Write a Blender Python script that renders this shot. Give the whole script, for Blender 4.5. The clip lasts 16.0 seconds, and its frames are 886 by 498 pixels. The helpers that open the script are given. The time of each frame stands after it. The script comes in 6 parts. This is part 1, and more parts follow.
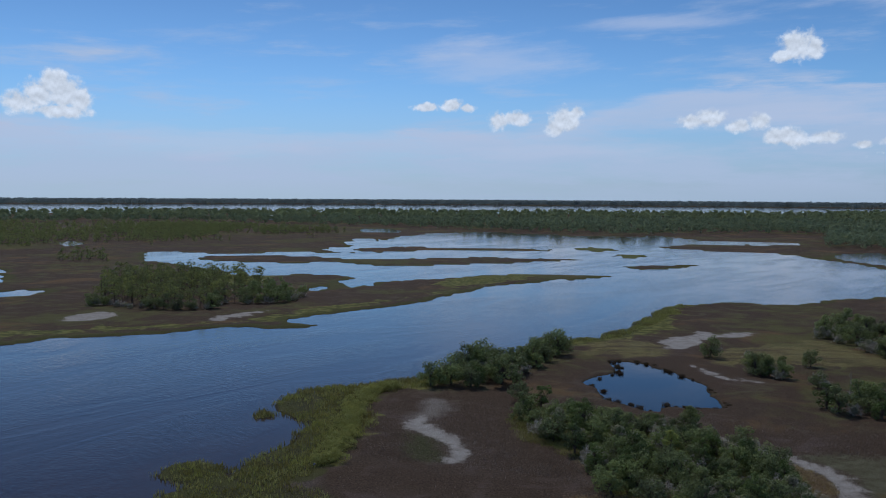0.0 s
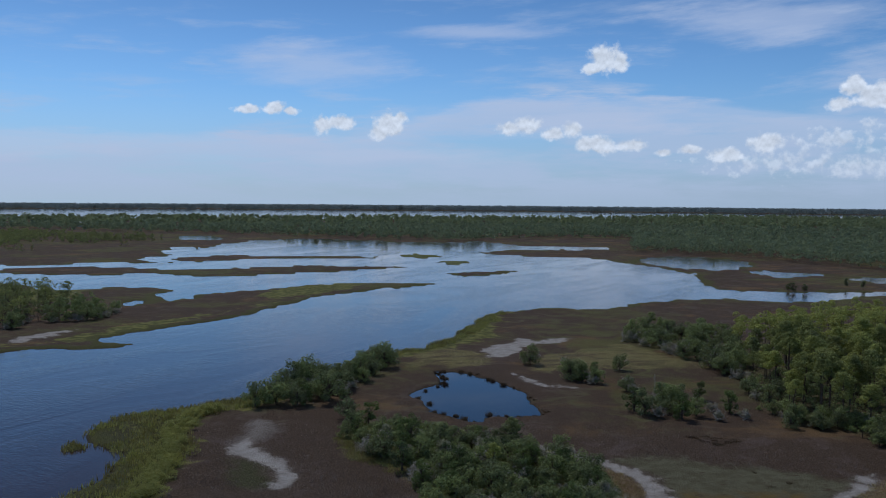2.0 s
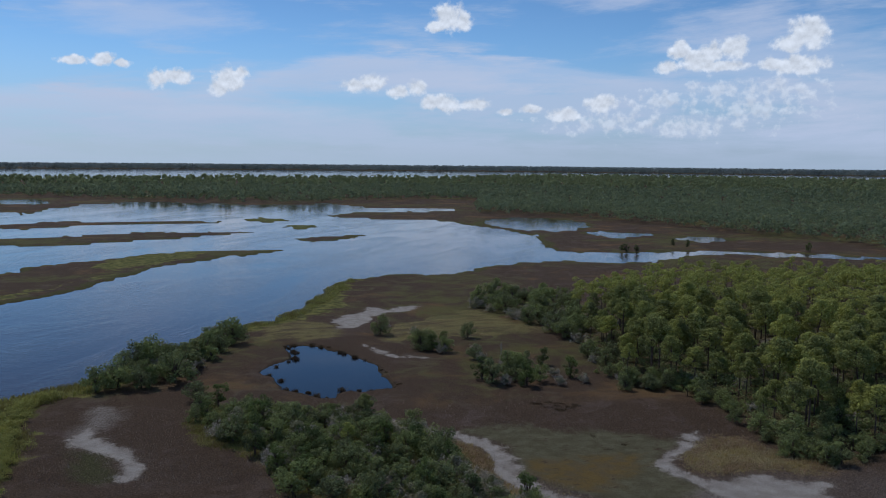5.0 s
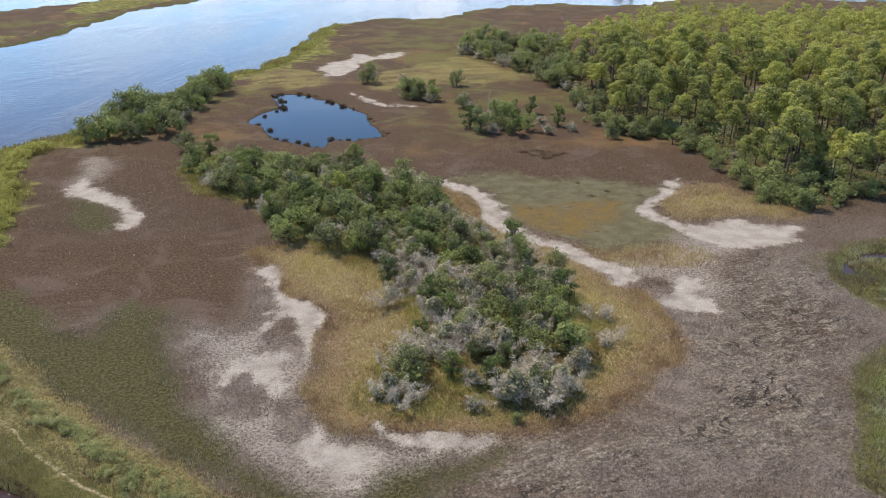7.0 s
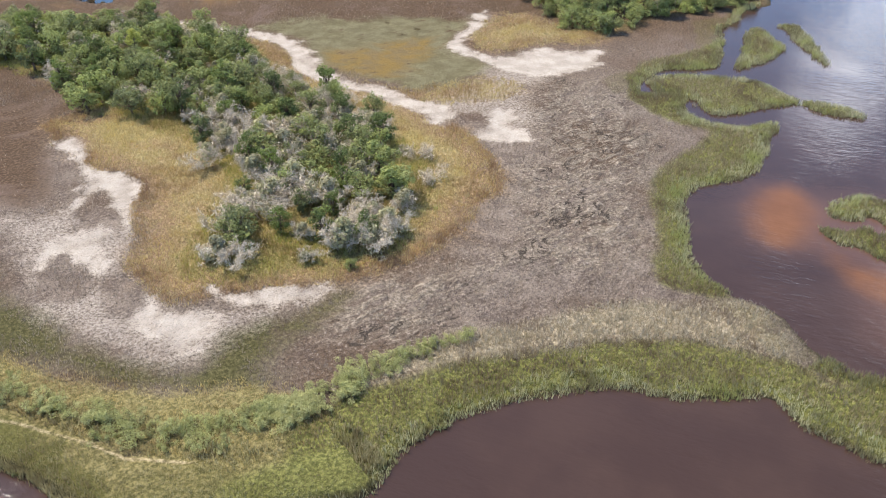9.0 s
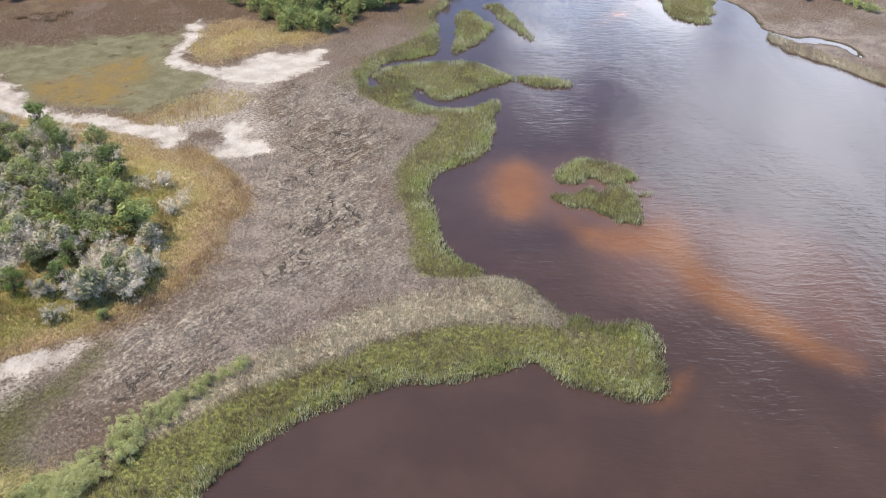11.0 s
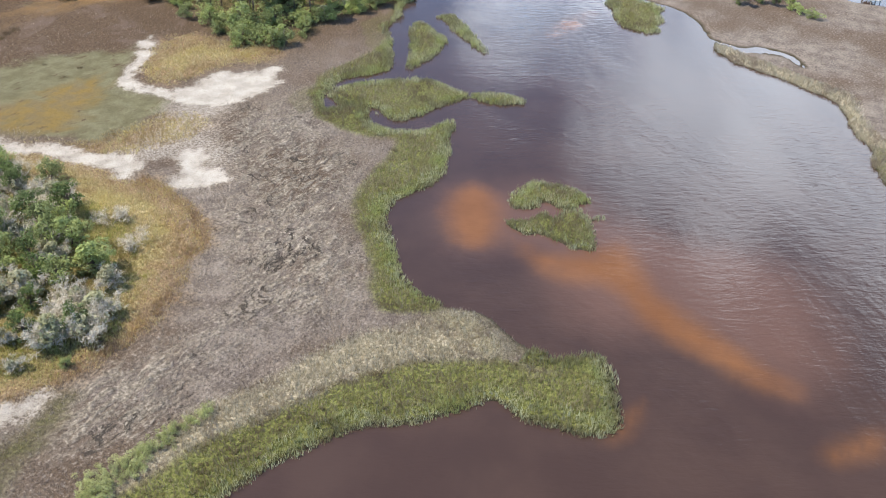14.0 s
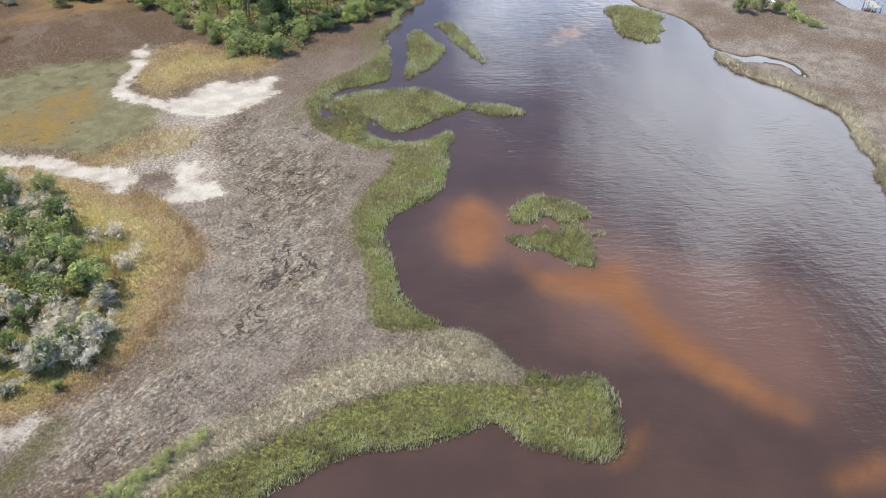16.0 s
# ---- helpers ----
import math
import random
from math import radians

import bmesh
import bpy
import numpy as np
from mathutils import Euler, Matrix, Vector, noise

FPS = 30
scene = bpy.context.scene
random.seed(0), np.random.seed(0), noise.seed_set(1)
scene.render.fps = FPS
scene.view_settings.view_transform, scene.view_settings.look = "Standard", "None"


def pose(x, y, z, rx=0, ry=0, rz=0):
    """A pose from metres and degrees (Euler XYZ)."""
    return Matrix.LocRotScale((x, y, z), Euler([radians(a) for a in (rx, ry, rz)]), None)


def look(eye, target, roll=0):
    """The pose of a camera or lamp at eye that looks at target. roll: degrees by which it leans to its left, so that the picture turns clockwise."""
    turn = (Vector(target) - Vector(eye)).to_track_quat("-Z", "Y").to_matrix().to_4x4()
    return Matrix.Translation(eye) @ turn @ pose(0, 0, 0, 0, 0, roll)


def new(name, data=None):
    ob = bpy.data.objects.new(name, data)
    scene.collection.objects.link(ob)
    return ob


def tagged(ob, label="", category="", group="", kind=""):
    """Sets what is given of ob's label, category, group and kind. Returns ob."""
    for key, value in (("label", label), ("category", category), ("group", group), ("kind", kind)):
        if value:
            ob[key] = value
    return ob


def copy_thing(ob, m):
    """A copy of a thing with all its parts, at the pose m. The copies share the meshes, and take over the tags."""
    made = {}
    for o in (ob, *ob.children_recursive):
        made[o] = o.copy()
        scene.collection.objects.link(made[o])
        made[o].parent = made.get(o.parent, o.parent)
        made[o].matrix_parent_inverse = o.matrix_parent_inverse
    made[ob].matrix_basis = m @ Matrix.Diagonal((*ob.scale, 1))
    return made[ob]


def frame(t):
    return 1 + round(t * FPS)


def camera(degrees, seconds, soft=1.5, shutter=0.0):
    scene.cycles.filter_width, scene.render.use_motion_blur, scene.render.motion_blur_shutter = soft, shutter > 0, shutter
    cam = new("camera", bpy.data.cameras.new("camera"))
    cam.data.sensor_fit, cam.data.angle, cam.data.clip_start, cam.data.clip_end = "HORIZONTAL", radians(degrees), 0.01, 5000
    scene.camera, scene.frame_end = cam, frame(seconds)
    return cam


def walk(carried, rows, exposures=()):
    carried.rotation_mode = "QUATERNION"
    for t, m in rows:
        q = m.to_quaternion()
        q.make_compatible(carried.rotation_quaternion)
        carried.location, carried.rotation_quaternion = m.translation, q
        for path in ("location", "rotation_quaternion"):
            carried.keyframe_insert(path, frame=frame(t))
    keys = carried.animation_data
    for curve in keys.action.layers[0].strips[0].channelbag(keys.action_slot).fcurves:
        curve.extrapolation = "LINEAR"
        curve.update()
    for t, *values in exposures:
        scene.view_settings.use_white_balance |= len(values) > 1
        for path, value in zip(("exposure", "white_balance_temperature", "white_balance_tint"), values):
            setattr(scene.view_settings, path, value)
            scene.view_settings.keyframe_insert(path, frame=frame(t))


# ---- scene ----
cam = camera(55.12, 16.0, soft=1.0)
PATH = [
    (0, pose(0.00, 0.00, 45.00, 86.36, -0.33, -0.00)),
    (0.5, pose(-0.11, 0.02, 45.57, 86.47, -0.33, -2.75)),
    (1, pose(-0.10, 0.06, 46.23, 86.55, -0.37, -5.83)),
    (1.5, pose(-0.06, 0.04, 46.98, 86.62, -0.39, -8.81)),
    (2, pose(-0.01, -0.02, 47.74, 86.71, -0.44, -11.74)),
    (2.5, pose(-0.01, -0.17, 48.39, 86.79, -0.43, -14.45)),
    (3, pose(-0.09, -0.35, 49.06, 86.92, -0.60, -17.11)),
    (3.2, pose(-0.14, -0.38, 49.33, 87.01, -0.81, -18.11)),
    (5.3, pose(-0.81, -0.09, 51.87, 82.24, -0.57, -22.43)),
    (5.5, pose(-0.81, -0.16, 51.99, 80.43, -0.55, -22.49)),
    (6, pose(-0.91, -0.41, 52.14, 75.95, -0.51, -22.61)),
    (6.5, pose(-1.04, -0.59, 52.32, 71.48, -0.51, -22.75)),
    (7, pose(-1.07, -0.80, 52.53, 66.97, -0.51, -22.85)),
    (7.5, pose(-1.16, -0.94, 52.78, 62.44, -0.54, -22.97)),
    (8, pose(-1.16, -1.11, 53.01, 57.89, -0.54, -23.42)),
    (8.5, pose(-1.17, -1.31, 53.09, 56.55, -0.59, -28.89)),
    (9, pose(-1.12, -1.45, 53.12, 56.67, -0.62, -36.01)),
    (9.5, pose(-1.16, -1.46, 53.21, 56.75, -0.68, -43.12)),
    (10, pose(-1.26, -1.54, 53.40, 56.78, -0.75, -49.86)),
    (10.2, pose(-1.24, -1.56, 53.67, 56.71, -0.77, -51.24)),
    (12.3, pose(0.92, -0.35, 59.56, 54.81, -1.52, -57.61)),
    (12.5, pose(0.97, -0.30, 59.99, 54.71, -1.50, -57.66)),
    (13, pose(1.00, -0.24, 60.74, 54.68, -1.50, -57.75)),
    (13.5, pose(1.03, -0.15, 61.48, 54.64, -1.53, -57.87)),
    (14, pose(1.01, -0.10, 62.15, 54.64, -1.56, -57.98)),
    (14.5, pose(1.06, -0.02, 62.68, 54.47, -1.60, -58.05)),
    (15, pose(1.52, 0.29, 62.89, 54.52, -1.60, -58.09)),
    (15.5, pose(2.16, 0.81, 62.92, 54.65, -1.60, -58.17)),
    (16, pose(2.96, 1.40, 62.96, 54.64, -1.65, -58.16)),
]
walk(cam, PATH, exposures=[(0.0, -0.55, 5790, 8), (3.0, -0.55, 5790, 8), (5.3, -0.47, 6020, 9), (5.6, -0.4, 6130, 9), (6.0, 0.0, 6500, 10), (6.5, 0.6, 6900, 10), (7.0, 1.3, 7250, 10), (7.5, 1.65, 7300, 10), (8.0, 1.82, 7300, 10), (9.0, 1.95, 7300, 10), (10.0, 1.95, 7200, 10), (12.5, 1.99, 7000, 7), (16.0, 1.99, 6960, 4.5)])

# ---- world: clear blue sky with thin high cloud and scattered cumulus ----
SUN_AZ, SUN_EL = -21.0, 54.0  # degrees from +y towards +x, and above the horizon
world = bpy.data.worlds.new("sky")
scene.world = world
world.use_nodes = True
wn, wl = world.node_tree.nodes, world.node_tree.links
wn.clear()


def wnode(kind, *ins, **attrs):
    n = wn.new(kind)
    for k, v in attrs.items():
        if k == "operation":
            n.operation = v
        elif k == "clamp":
            n.use_clamp = v
    for i, v in enumerate(ins):
        if v is None:
            continue
        if isinstance(v, (int, float, tuple)):
            n.inputs[i].default_value = v
        else:
            wl.new(v, n.inputs[i])
    return n


def wmath(op, *ins, clamp=False):
    return wnode("ShaderNodeMath", *ins, operation=op, clamp=clamp).outputs[0]


def wstep(x, lo, hi):
    n = wn.new("ShaderNodeMapRange")
    n.interpolation_type = "SMOOTHSTEP"
    wl.new(x, n.inputs[0])
    n.inputs[1].default_value, n.inputs[2].default_value = lo, hi
    return n.outputs[0]


def wnoise(vec, scale, detail=6, rough=0.55):
    n = wn.new("ShaderNodeTexNoise")
    wl.new(vec, n.inputs["Vector"])
    n.inputs["Scale"].default_value, n.inputs["Detail"].default_value, n.inputs["Roughness"].default_value = scale, detail, rough
    return n.outputs["Fac"]


def wmix(fac, a, b):
    n = wn.new("ShaderNodeMix")
    n.data_type = "RGBA"
    for sock, v in ((n.inputs[0], fac), (n.inputs[6], a), (n.inputs[7], b)):
        if isinstance(v, (int, float, tuple)):
            sock.default_value = v
        else:
            wl.new(v, sock)
    return n.outputs[2]


coord = wn.new("ShaderNodeTexCoord").outputs["Generated"]
sep = wn.new("ShaderNodeSeparateXYZ")
wl.new(coord, sep.inputs[0])
up = wmath("MAXIMUM", sep.outputs[2], 0.012)
comb = wnode("ShaderNodeCombineXYZ", sep.outputs[0], sep.outputs[1], up)
sky = wn.new("ShaderNodeTexSky")
sky.sky_type, sky.sun_disc = "NISHITA", False
sky.sun_elevation, sky.sun_rotation = radians(SUN_EL), radians(SUN_AZ)
sky.air_density, sky.dust_density, sky.ozone_density, sky.altitude = 1.0, 0.25, 4.0, 50
wl.new(comb.outputs[0], sky.inputs[0])
# azimuth and height of the view line, in degrees
az = wmath("MULTIPLY", wmath("ARCTAN2", sep.outputs[0], sep.outputs[1]), 57.2958)
el = wmath("MULTIPLY", wmath("ARCSINE", sep.outputs[2]), 57.2958)
flat = wnode("ShaderNodeCombineXYZ", az, el, 0.0).outputs[0]
tall = wnode("ShaderNodeVectorMath", flat, (0.07, 0.42, 1.0), operation="MULTIPLY").outputs[0]
# thin high cloud, in long streaks
streaks = wnoise(tall, 1.0, 7, 0.6)
lean = wnode("ShaderNodeVectorMath", wnode("ShaderNodeCombineXYZ", wmath("ADD", az, wmath("MULTIPLY", el, 1.6)), wmath("SUBTRACT", el, wmath("MULTIPLY", az, 0.12)), 3.0).outputs[0], (0.05, 0.3, 1.0), operation="MULTIPLY").outputs[0]
wisps = wnoise(lean, 1.3, 8, 0.62)
rise = wmath("SUBTRACT", wmath("MULTIPLY", wstep(az, 4.0, 15.0), 2.6), wmath("MULTIPLY", wstep(az, 22.0, 42.0), 1.5))
brim = wmath("ADD", wmath("SUBTRACT", wmath("ADD", rise, 4.3), el), wmath("MULTIPLY", wmath("SUBTRACT", streaks, 0.5), 3.0))
low = wstep(brim, -0.1, 0.8)
lip = wmath("MULTIPLY", wmath("MULTIPLY", wstep(brim, -0.15, 0.35), wmath("SUBTRACT", 1.0, wstep(brim, 0.5, 2.4))), 0.42)
thin = wmath("ADD", wmath("MULTIPLY", wstep(wmath("ADD", streaks, wmath("MULTIPLY", low, 0.16)), 0.52, 0.72), 0.7), wmath("MULTIPLY", wstep(wisps, 0.52, 0.74), 0.45), clamp=True)
thin = wmath("MULTIPLY", thin, wmath("MULTIPLY", wstep(el, -1.0, 1.5), wmath("SUBTRACT", 1.0, wmath("MULTIPLY", wstep(el, 9.0, 16.0), 0.75))))
haze = wmath("MULTIPLY", wmath("SUBTRACT", 1.0, wstep(el, 0.0, 8.0)), 0.5)
# cumulus: azimuth, height, half width, half height in degrees
CUMULUS = [(-26.32, 5.43, 1.28, 0.83), (-25.24, 5.96, 1.21, 1.13), (-24.39, 6.68, 1.02, 1.13), (-23.8, 6.03, 1.43, 1.28), (-22.98, 5.74, 0.91, 1.02), (-24.08, 5.0, 2.11, 0.53), (-1.13, 5.84, 1.28, 0.38), (0.57, 5.96, 0.98, 0.53), (1.55, 5.78, 0.75, 0.34), (3.6, 4.93, 0.79, 0.72), (4.92, 5.11, 1.13, 0.6), (8.09, 4.99, 1.17, 1.06), (7.54, 4.51, 0.91, 0.68), (8.83, 5.46, 0.64, 0.53), (22.4, 9.26, 1.36, 1.17), (23.27, 9.04, 0.79, 0.83), (21.61, 8.7, 0.98, 0.49), (16.22, 4.81, 1.21, 0.53), (17.29, 5.04, 1.21, 0.72), (18.98, 4.44, 0.98, 0.53), (20.31, 4.73, 0.83, 0.64), (21.17, 3.73, 0.79, 0.68), (22.22, 3.71, 1.21, 0.79), (24.14, 3.67, 1.28, 0.45), (26.2, 3.18, 0.68, 0.3), (37.34, 7.03, 0.87, 0.83), (38.53, 6.47, 1.74, 0.75), (39.25, 6.84, 1.06, 0.87), (40.54, 7.14, 1.13, 0.91), (36.53, 6.03, 0.98, 0.53), (39.54, 6.03, 2.87, 0.42), (44.88, 7.82, 1.51, 1.28), (43.93, 7.33, 1.28, 0.75), (44.34, 5.99, 2.49, 0.75), (43.05, 6.03, 1.28, 0.53), (32.48, 3.74, 1.28, 0.75), (30.08, 3.01, 1.51, 0.6), (27.88, 3.37, 1.06, 0.38)]
# faint broken heaps low over the wood
LOW_HEAPS = [(40.24, 4.6, 3.4, 0.83), (43.72, 4.53, 3.02, 1.13), (36.25, 3.87, 3.4, 0.98), (41.57, 3.36, 5.28, 1.13), (33.15, 2.5, 4.91, 0.98), (37.99, 2.33, 5.66, 0.91)]
BIG = [(63.5, 19.0, 3.2, 5.0), (69.0, 17.0, 6.0, 3.0), (80.5, 24.0, 10.0, 10.5), (93.0, 26.0, 15.0, 8.0), (112.0, 28.0, 18.0, 9.0)]


def heap(clouds):
    most = None
    for a, e, w, h in clouds:
        off = wnode("ShaderNodeVectorMath", flat, (a, e, 0.0), operation="SUBTRACT").outputs[0]
        rel = wnode("ShaderNodeVectorMath", off, (1 / w, 1 / h, 0.0), operation="MULTIPLY").outputs[0]
        d = wmath("SUBTRACT", 1.0, wnode("ShaderNodeVectorMath", rel, operation="LENGTH").outputs["Value"])
        most = d if most is None else wmath("MAXIMUM", most, d)
    return most


# long soft bands of cirrus: azimuth, height, half width, half height in degrees
CIRRUS = [(-17.0, 3.4, 19.0, 1.3), (8.0, 3.0, 16.0, 0.9), (20.0, 5.4, 14.0, 1.7), (3.0, 8.7, 8.0, 2.0), (33.0, 11.3, 9.0, 1.7), (45.0, 6.0, 14.0, 3.5), (14.0, 11.0, 7.0, 0.7)]
puffs = wnoise(flat, 1.35, 6, 0.55)
puff_big = wnoise(flat, 0.12, 9, 0.62)
density = wstep(wmath("ADD", wmath("MULTIPLY", heap(CUMULUS), 1.3), wmath("MULTIPLY", wmath("SUBTRACT", puffs, 0.5), 1.9)), 0.02, 0.7)
broken = wmath("MULTIPLY", wstep(wmath("ADD", heap(LOW_HEAPS), wmath("MULTIPLY", wmath("SUBTRACT", puffs, 0.5), 4.2)), 0.1, 1.1), 0.6)
density = wmath("MAXIMUM", density, broken)
band = wmath("MULTIPLY", wstep(wmath("ADD", heap(CIRRUS), wmath("MULTIPLY", wmath("SUBTRACT", wisps, 0.5), 2.6)), 0.0, 0.9), 0.5)
band = wmath("MAXIMUM", band, lip)
veil = wmath("MULTIPLY", wstep(wmath("ADD", heap(BIG), wmath("MULTIPLY", wmath("SUBTRACT", puff_big, 0.5), 2.4)), -0.25, 0.7), 0.9)
shape = wnoise(wnode("ShaderNodeVectorMath", flat, (0.0, 0.25, 0.0), operation="ADD").outputs[0], 1.35, 6, 0.55)
relief = wmath("ADD", 1.0, wmath("MULTIPLY", wmath("SUBTRACT", puffs, shape), 0.8))
CLOUD = (9.0, 9.4, 10.2, 1)
white = wmix(1.0, (0, 0, 0, 1), CLOUD)
lit = wnode("ShaderNodeVectorMath", white, operation="SCALE")
lit.inputs["Scale"].default_value = 1.0
wl.new(relief, lit.inputs["Scale"])
tint = wnode("ShaderNodeVectorMath", sky.outputs[0], (0.83, 1.05, 1.29), operation="MULTIPLY").outputs[0]
deep = wnode("ShaderNodeVectorMath", tint, operation="SCALE")
wl.new(wmath("SUBTRACT", 1.0, wmath("MULTIPLY", wstep(el, 4.0, 22.0), 0.4)), deep.inputs["Scale"])
sky_c = wmix(haze, deep.outputs[0], (4.7, 5.5, 8.4, 1))
sky_c = wmix(thin, sky_c, (6.4, 7.3, 9.2, 1))
sky_c = wmix(band, sky_c, (7.4, 7.9, 9.6, 1))
sky_c = wmix(veil, sky_c, (12.0, 13.6, 17.0, 1))
sky_c = wmix(density, sky_c, lit.outputs[0])
back = wn.new("ShaderNodeBackground")
wl.new(sky_c, back.inputs[0])
back.inputs[1].default_value = 0.1
out = wn.new("ShaderNodeOutputWorld")
wl.new(back.outputs[0], out.inputs[0])

sun = new("sun", bpy.data.lights.new("sun", "SUN"))
sun.data.energy, sun.data.angle, sun.data.color = 2.4, radians(0.53), (1.0, 0.95, 0.87)
sa, se = radians(SUN_AZ), radians(SUN_EL)
sun.matrix_world = look((math.sin(sa) * math.cos(se) * 100, math.cos(sa) * math.cos(se) * 100, math.sin(se) * 100), (0, 0, 0))

# ---- materials ----
class Mat:
    """A node material with short calls for its nodes."""

    def __init__(self, name, rough=0.85, spec=0.2):
        self.m = bpy.data.materials.new(name)
        self.m.use_nodes = True
        self.t = self.m.node_tree
        self.b = self.t.nodes["Principled BSDF"]
        self.b.inputs["Roughness"].default_value = rough
        self.b.inputs["Specular IOR Level"].default_value = spec

    def put(self, sock, v):
        if isinstance(v, (int, float)):
            sock.default_value = v
        elif isinstance(v, tuple):
            sock.default_value = (*v, 1) if len(v) == 3 and sock.type == "RGBA" else v
        else:
            self.t.links.new(v, sock)

    def pos(self, scale=(1, 1, 1)):
        g = self.t.nodes.new("ShaderNodeNewGeometry")
        v = self.t.nodes.new("ShaderNodeVectorMath")
        v.operation = "MULTIPLY"
        self.put(v.inputs[0], g.outputs["Position"])
        v.inputs[1].default_value = scale
        return v.outputs[0]

    def noise(self, scale, detail=4, rough=0.55, vec=None, stretch=(1, 1, 1), warp=0.0):
        n = self.t.nodes.new("ShaderNodeTexNoise")
        self.put(n.inputs["Vector"], vec or self.pos(stretch))
        n.inputs["Scale"].default_value, n.inputs["Detail"].default_value = scale, detail
        n.inputs["Roughness"].default_value, n.inputs["Distortion"].default_value = rough, warp
        return n.outputs["Fac"]

    def math(self, op, a, b=0.0, clamp=False):
        n = self.t.nodes.new("ShaderNodeMath")
        n.operation, n.use_clamp = op, clamp
        self.put(n.inputs[0], a)
        self.put(n.inputs[1], b)
        return n.outputs[0]

    def step(self, x, lo, hi, a=0.0, b=1.0):
        n = self.t.nodes.new("ShaderNodeMapRange")
        n.interpolation_type = "SMOOTHSTEP"
        self.put(n.inputs[0], x)
        for i, v in enumerate((lo, hi, a, b)):
            n.inputs[i + 1].default_value = v
        return n.outputs[0]

    def mix(self, fac, a, b):
        n = self.t.nodes.new("ShaderNodeMix")
        n.data_type = "RGBA"
        self.put(n.inputs[0], fac)
        self.put(n.inputs[6], a)
        self.put(n.inputs[7], b)
        return n.outputs[2]

    def attr(self, name):
        n = self.t.nodes.new("ShaderNodeAttribute")
        n.attribute_name = name
        return n.outputs["Fac"]

    def island(self):
        return self.t.nodes.new("ShaderNodeNewGeometry").outputs["Random Per Island"]

    def each(self):
        return self.t.nodes.new("ShaderNodeObjectInfo").outputs["Random"]

    def bump(self, height, strength, dist=0.1, normal=None):
        n = self.t.nodes.new("ShaderNodeBump")
        n.inputs["Strength"].default_value, n.inputs["Distance"].default_value = strength, dist
        self.put(n.inputs["Height"], height)
        if normal is not None:
            self.put(n.inputs["Normal"], normal)
        return n.outputs[0]

    def done(self, color=None, normal=None, rough=None):
        if color is not None:
            self.put(self.b.inputs["Base Color"], color)
        if normal is not None:
            self.put(self.b.inputs["Normal"], normal)
        if rough is not None:
            self.put(self.b.inputs["Roughness"], rough)
        return self.m

    def glow_through(self, color, share):
        """A thin leaf: part of the light comes through from behind."""
        self.done(color)
        t = self.t.nodes.new("ShaderNodeBsdfTranslucent")
        self.put(t.inputs[0], color)
        x = self.t.nodes.new("ShaderNodeMixShader")
        x.inputs[0].default_value = share
        self.t.links.new(self.b.outputs[0], x.inputs[1])
        self.t.links.new(t.outputs[0], x.inputs[2])
        self.t.links.new(x.outputs[0], self.t.nodes["Material Output"].inputs["Surface"])
        return self.m


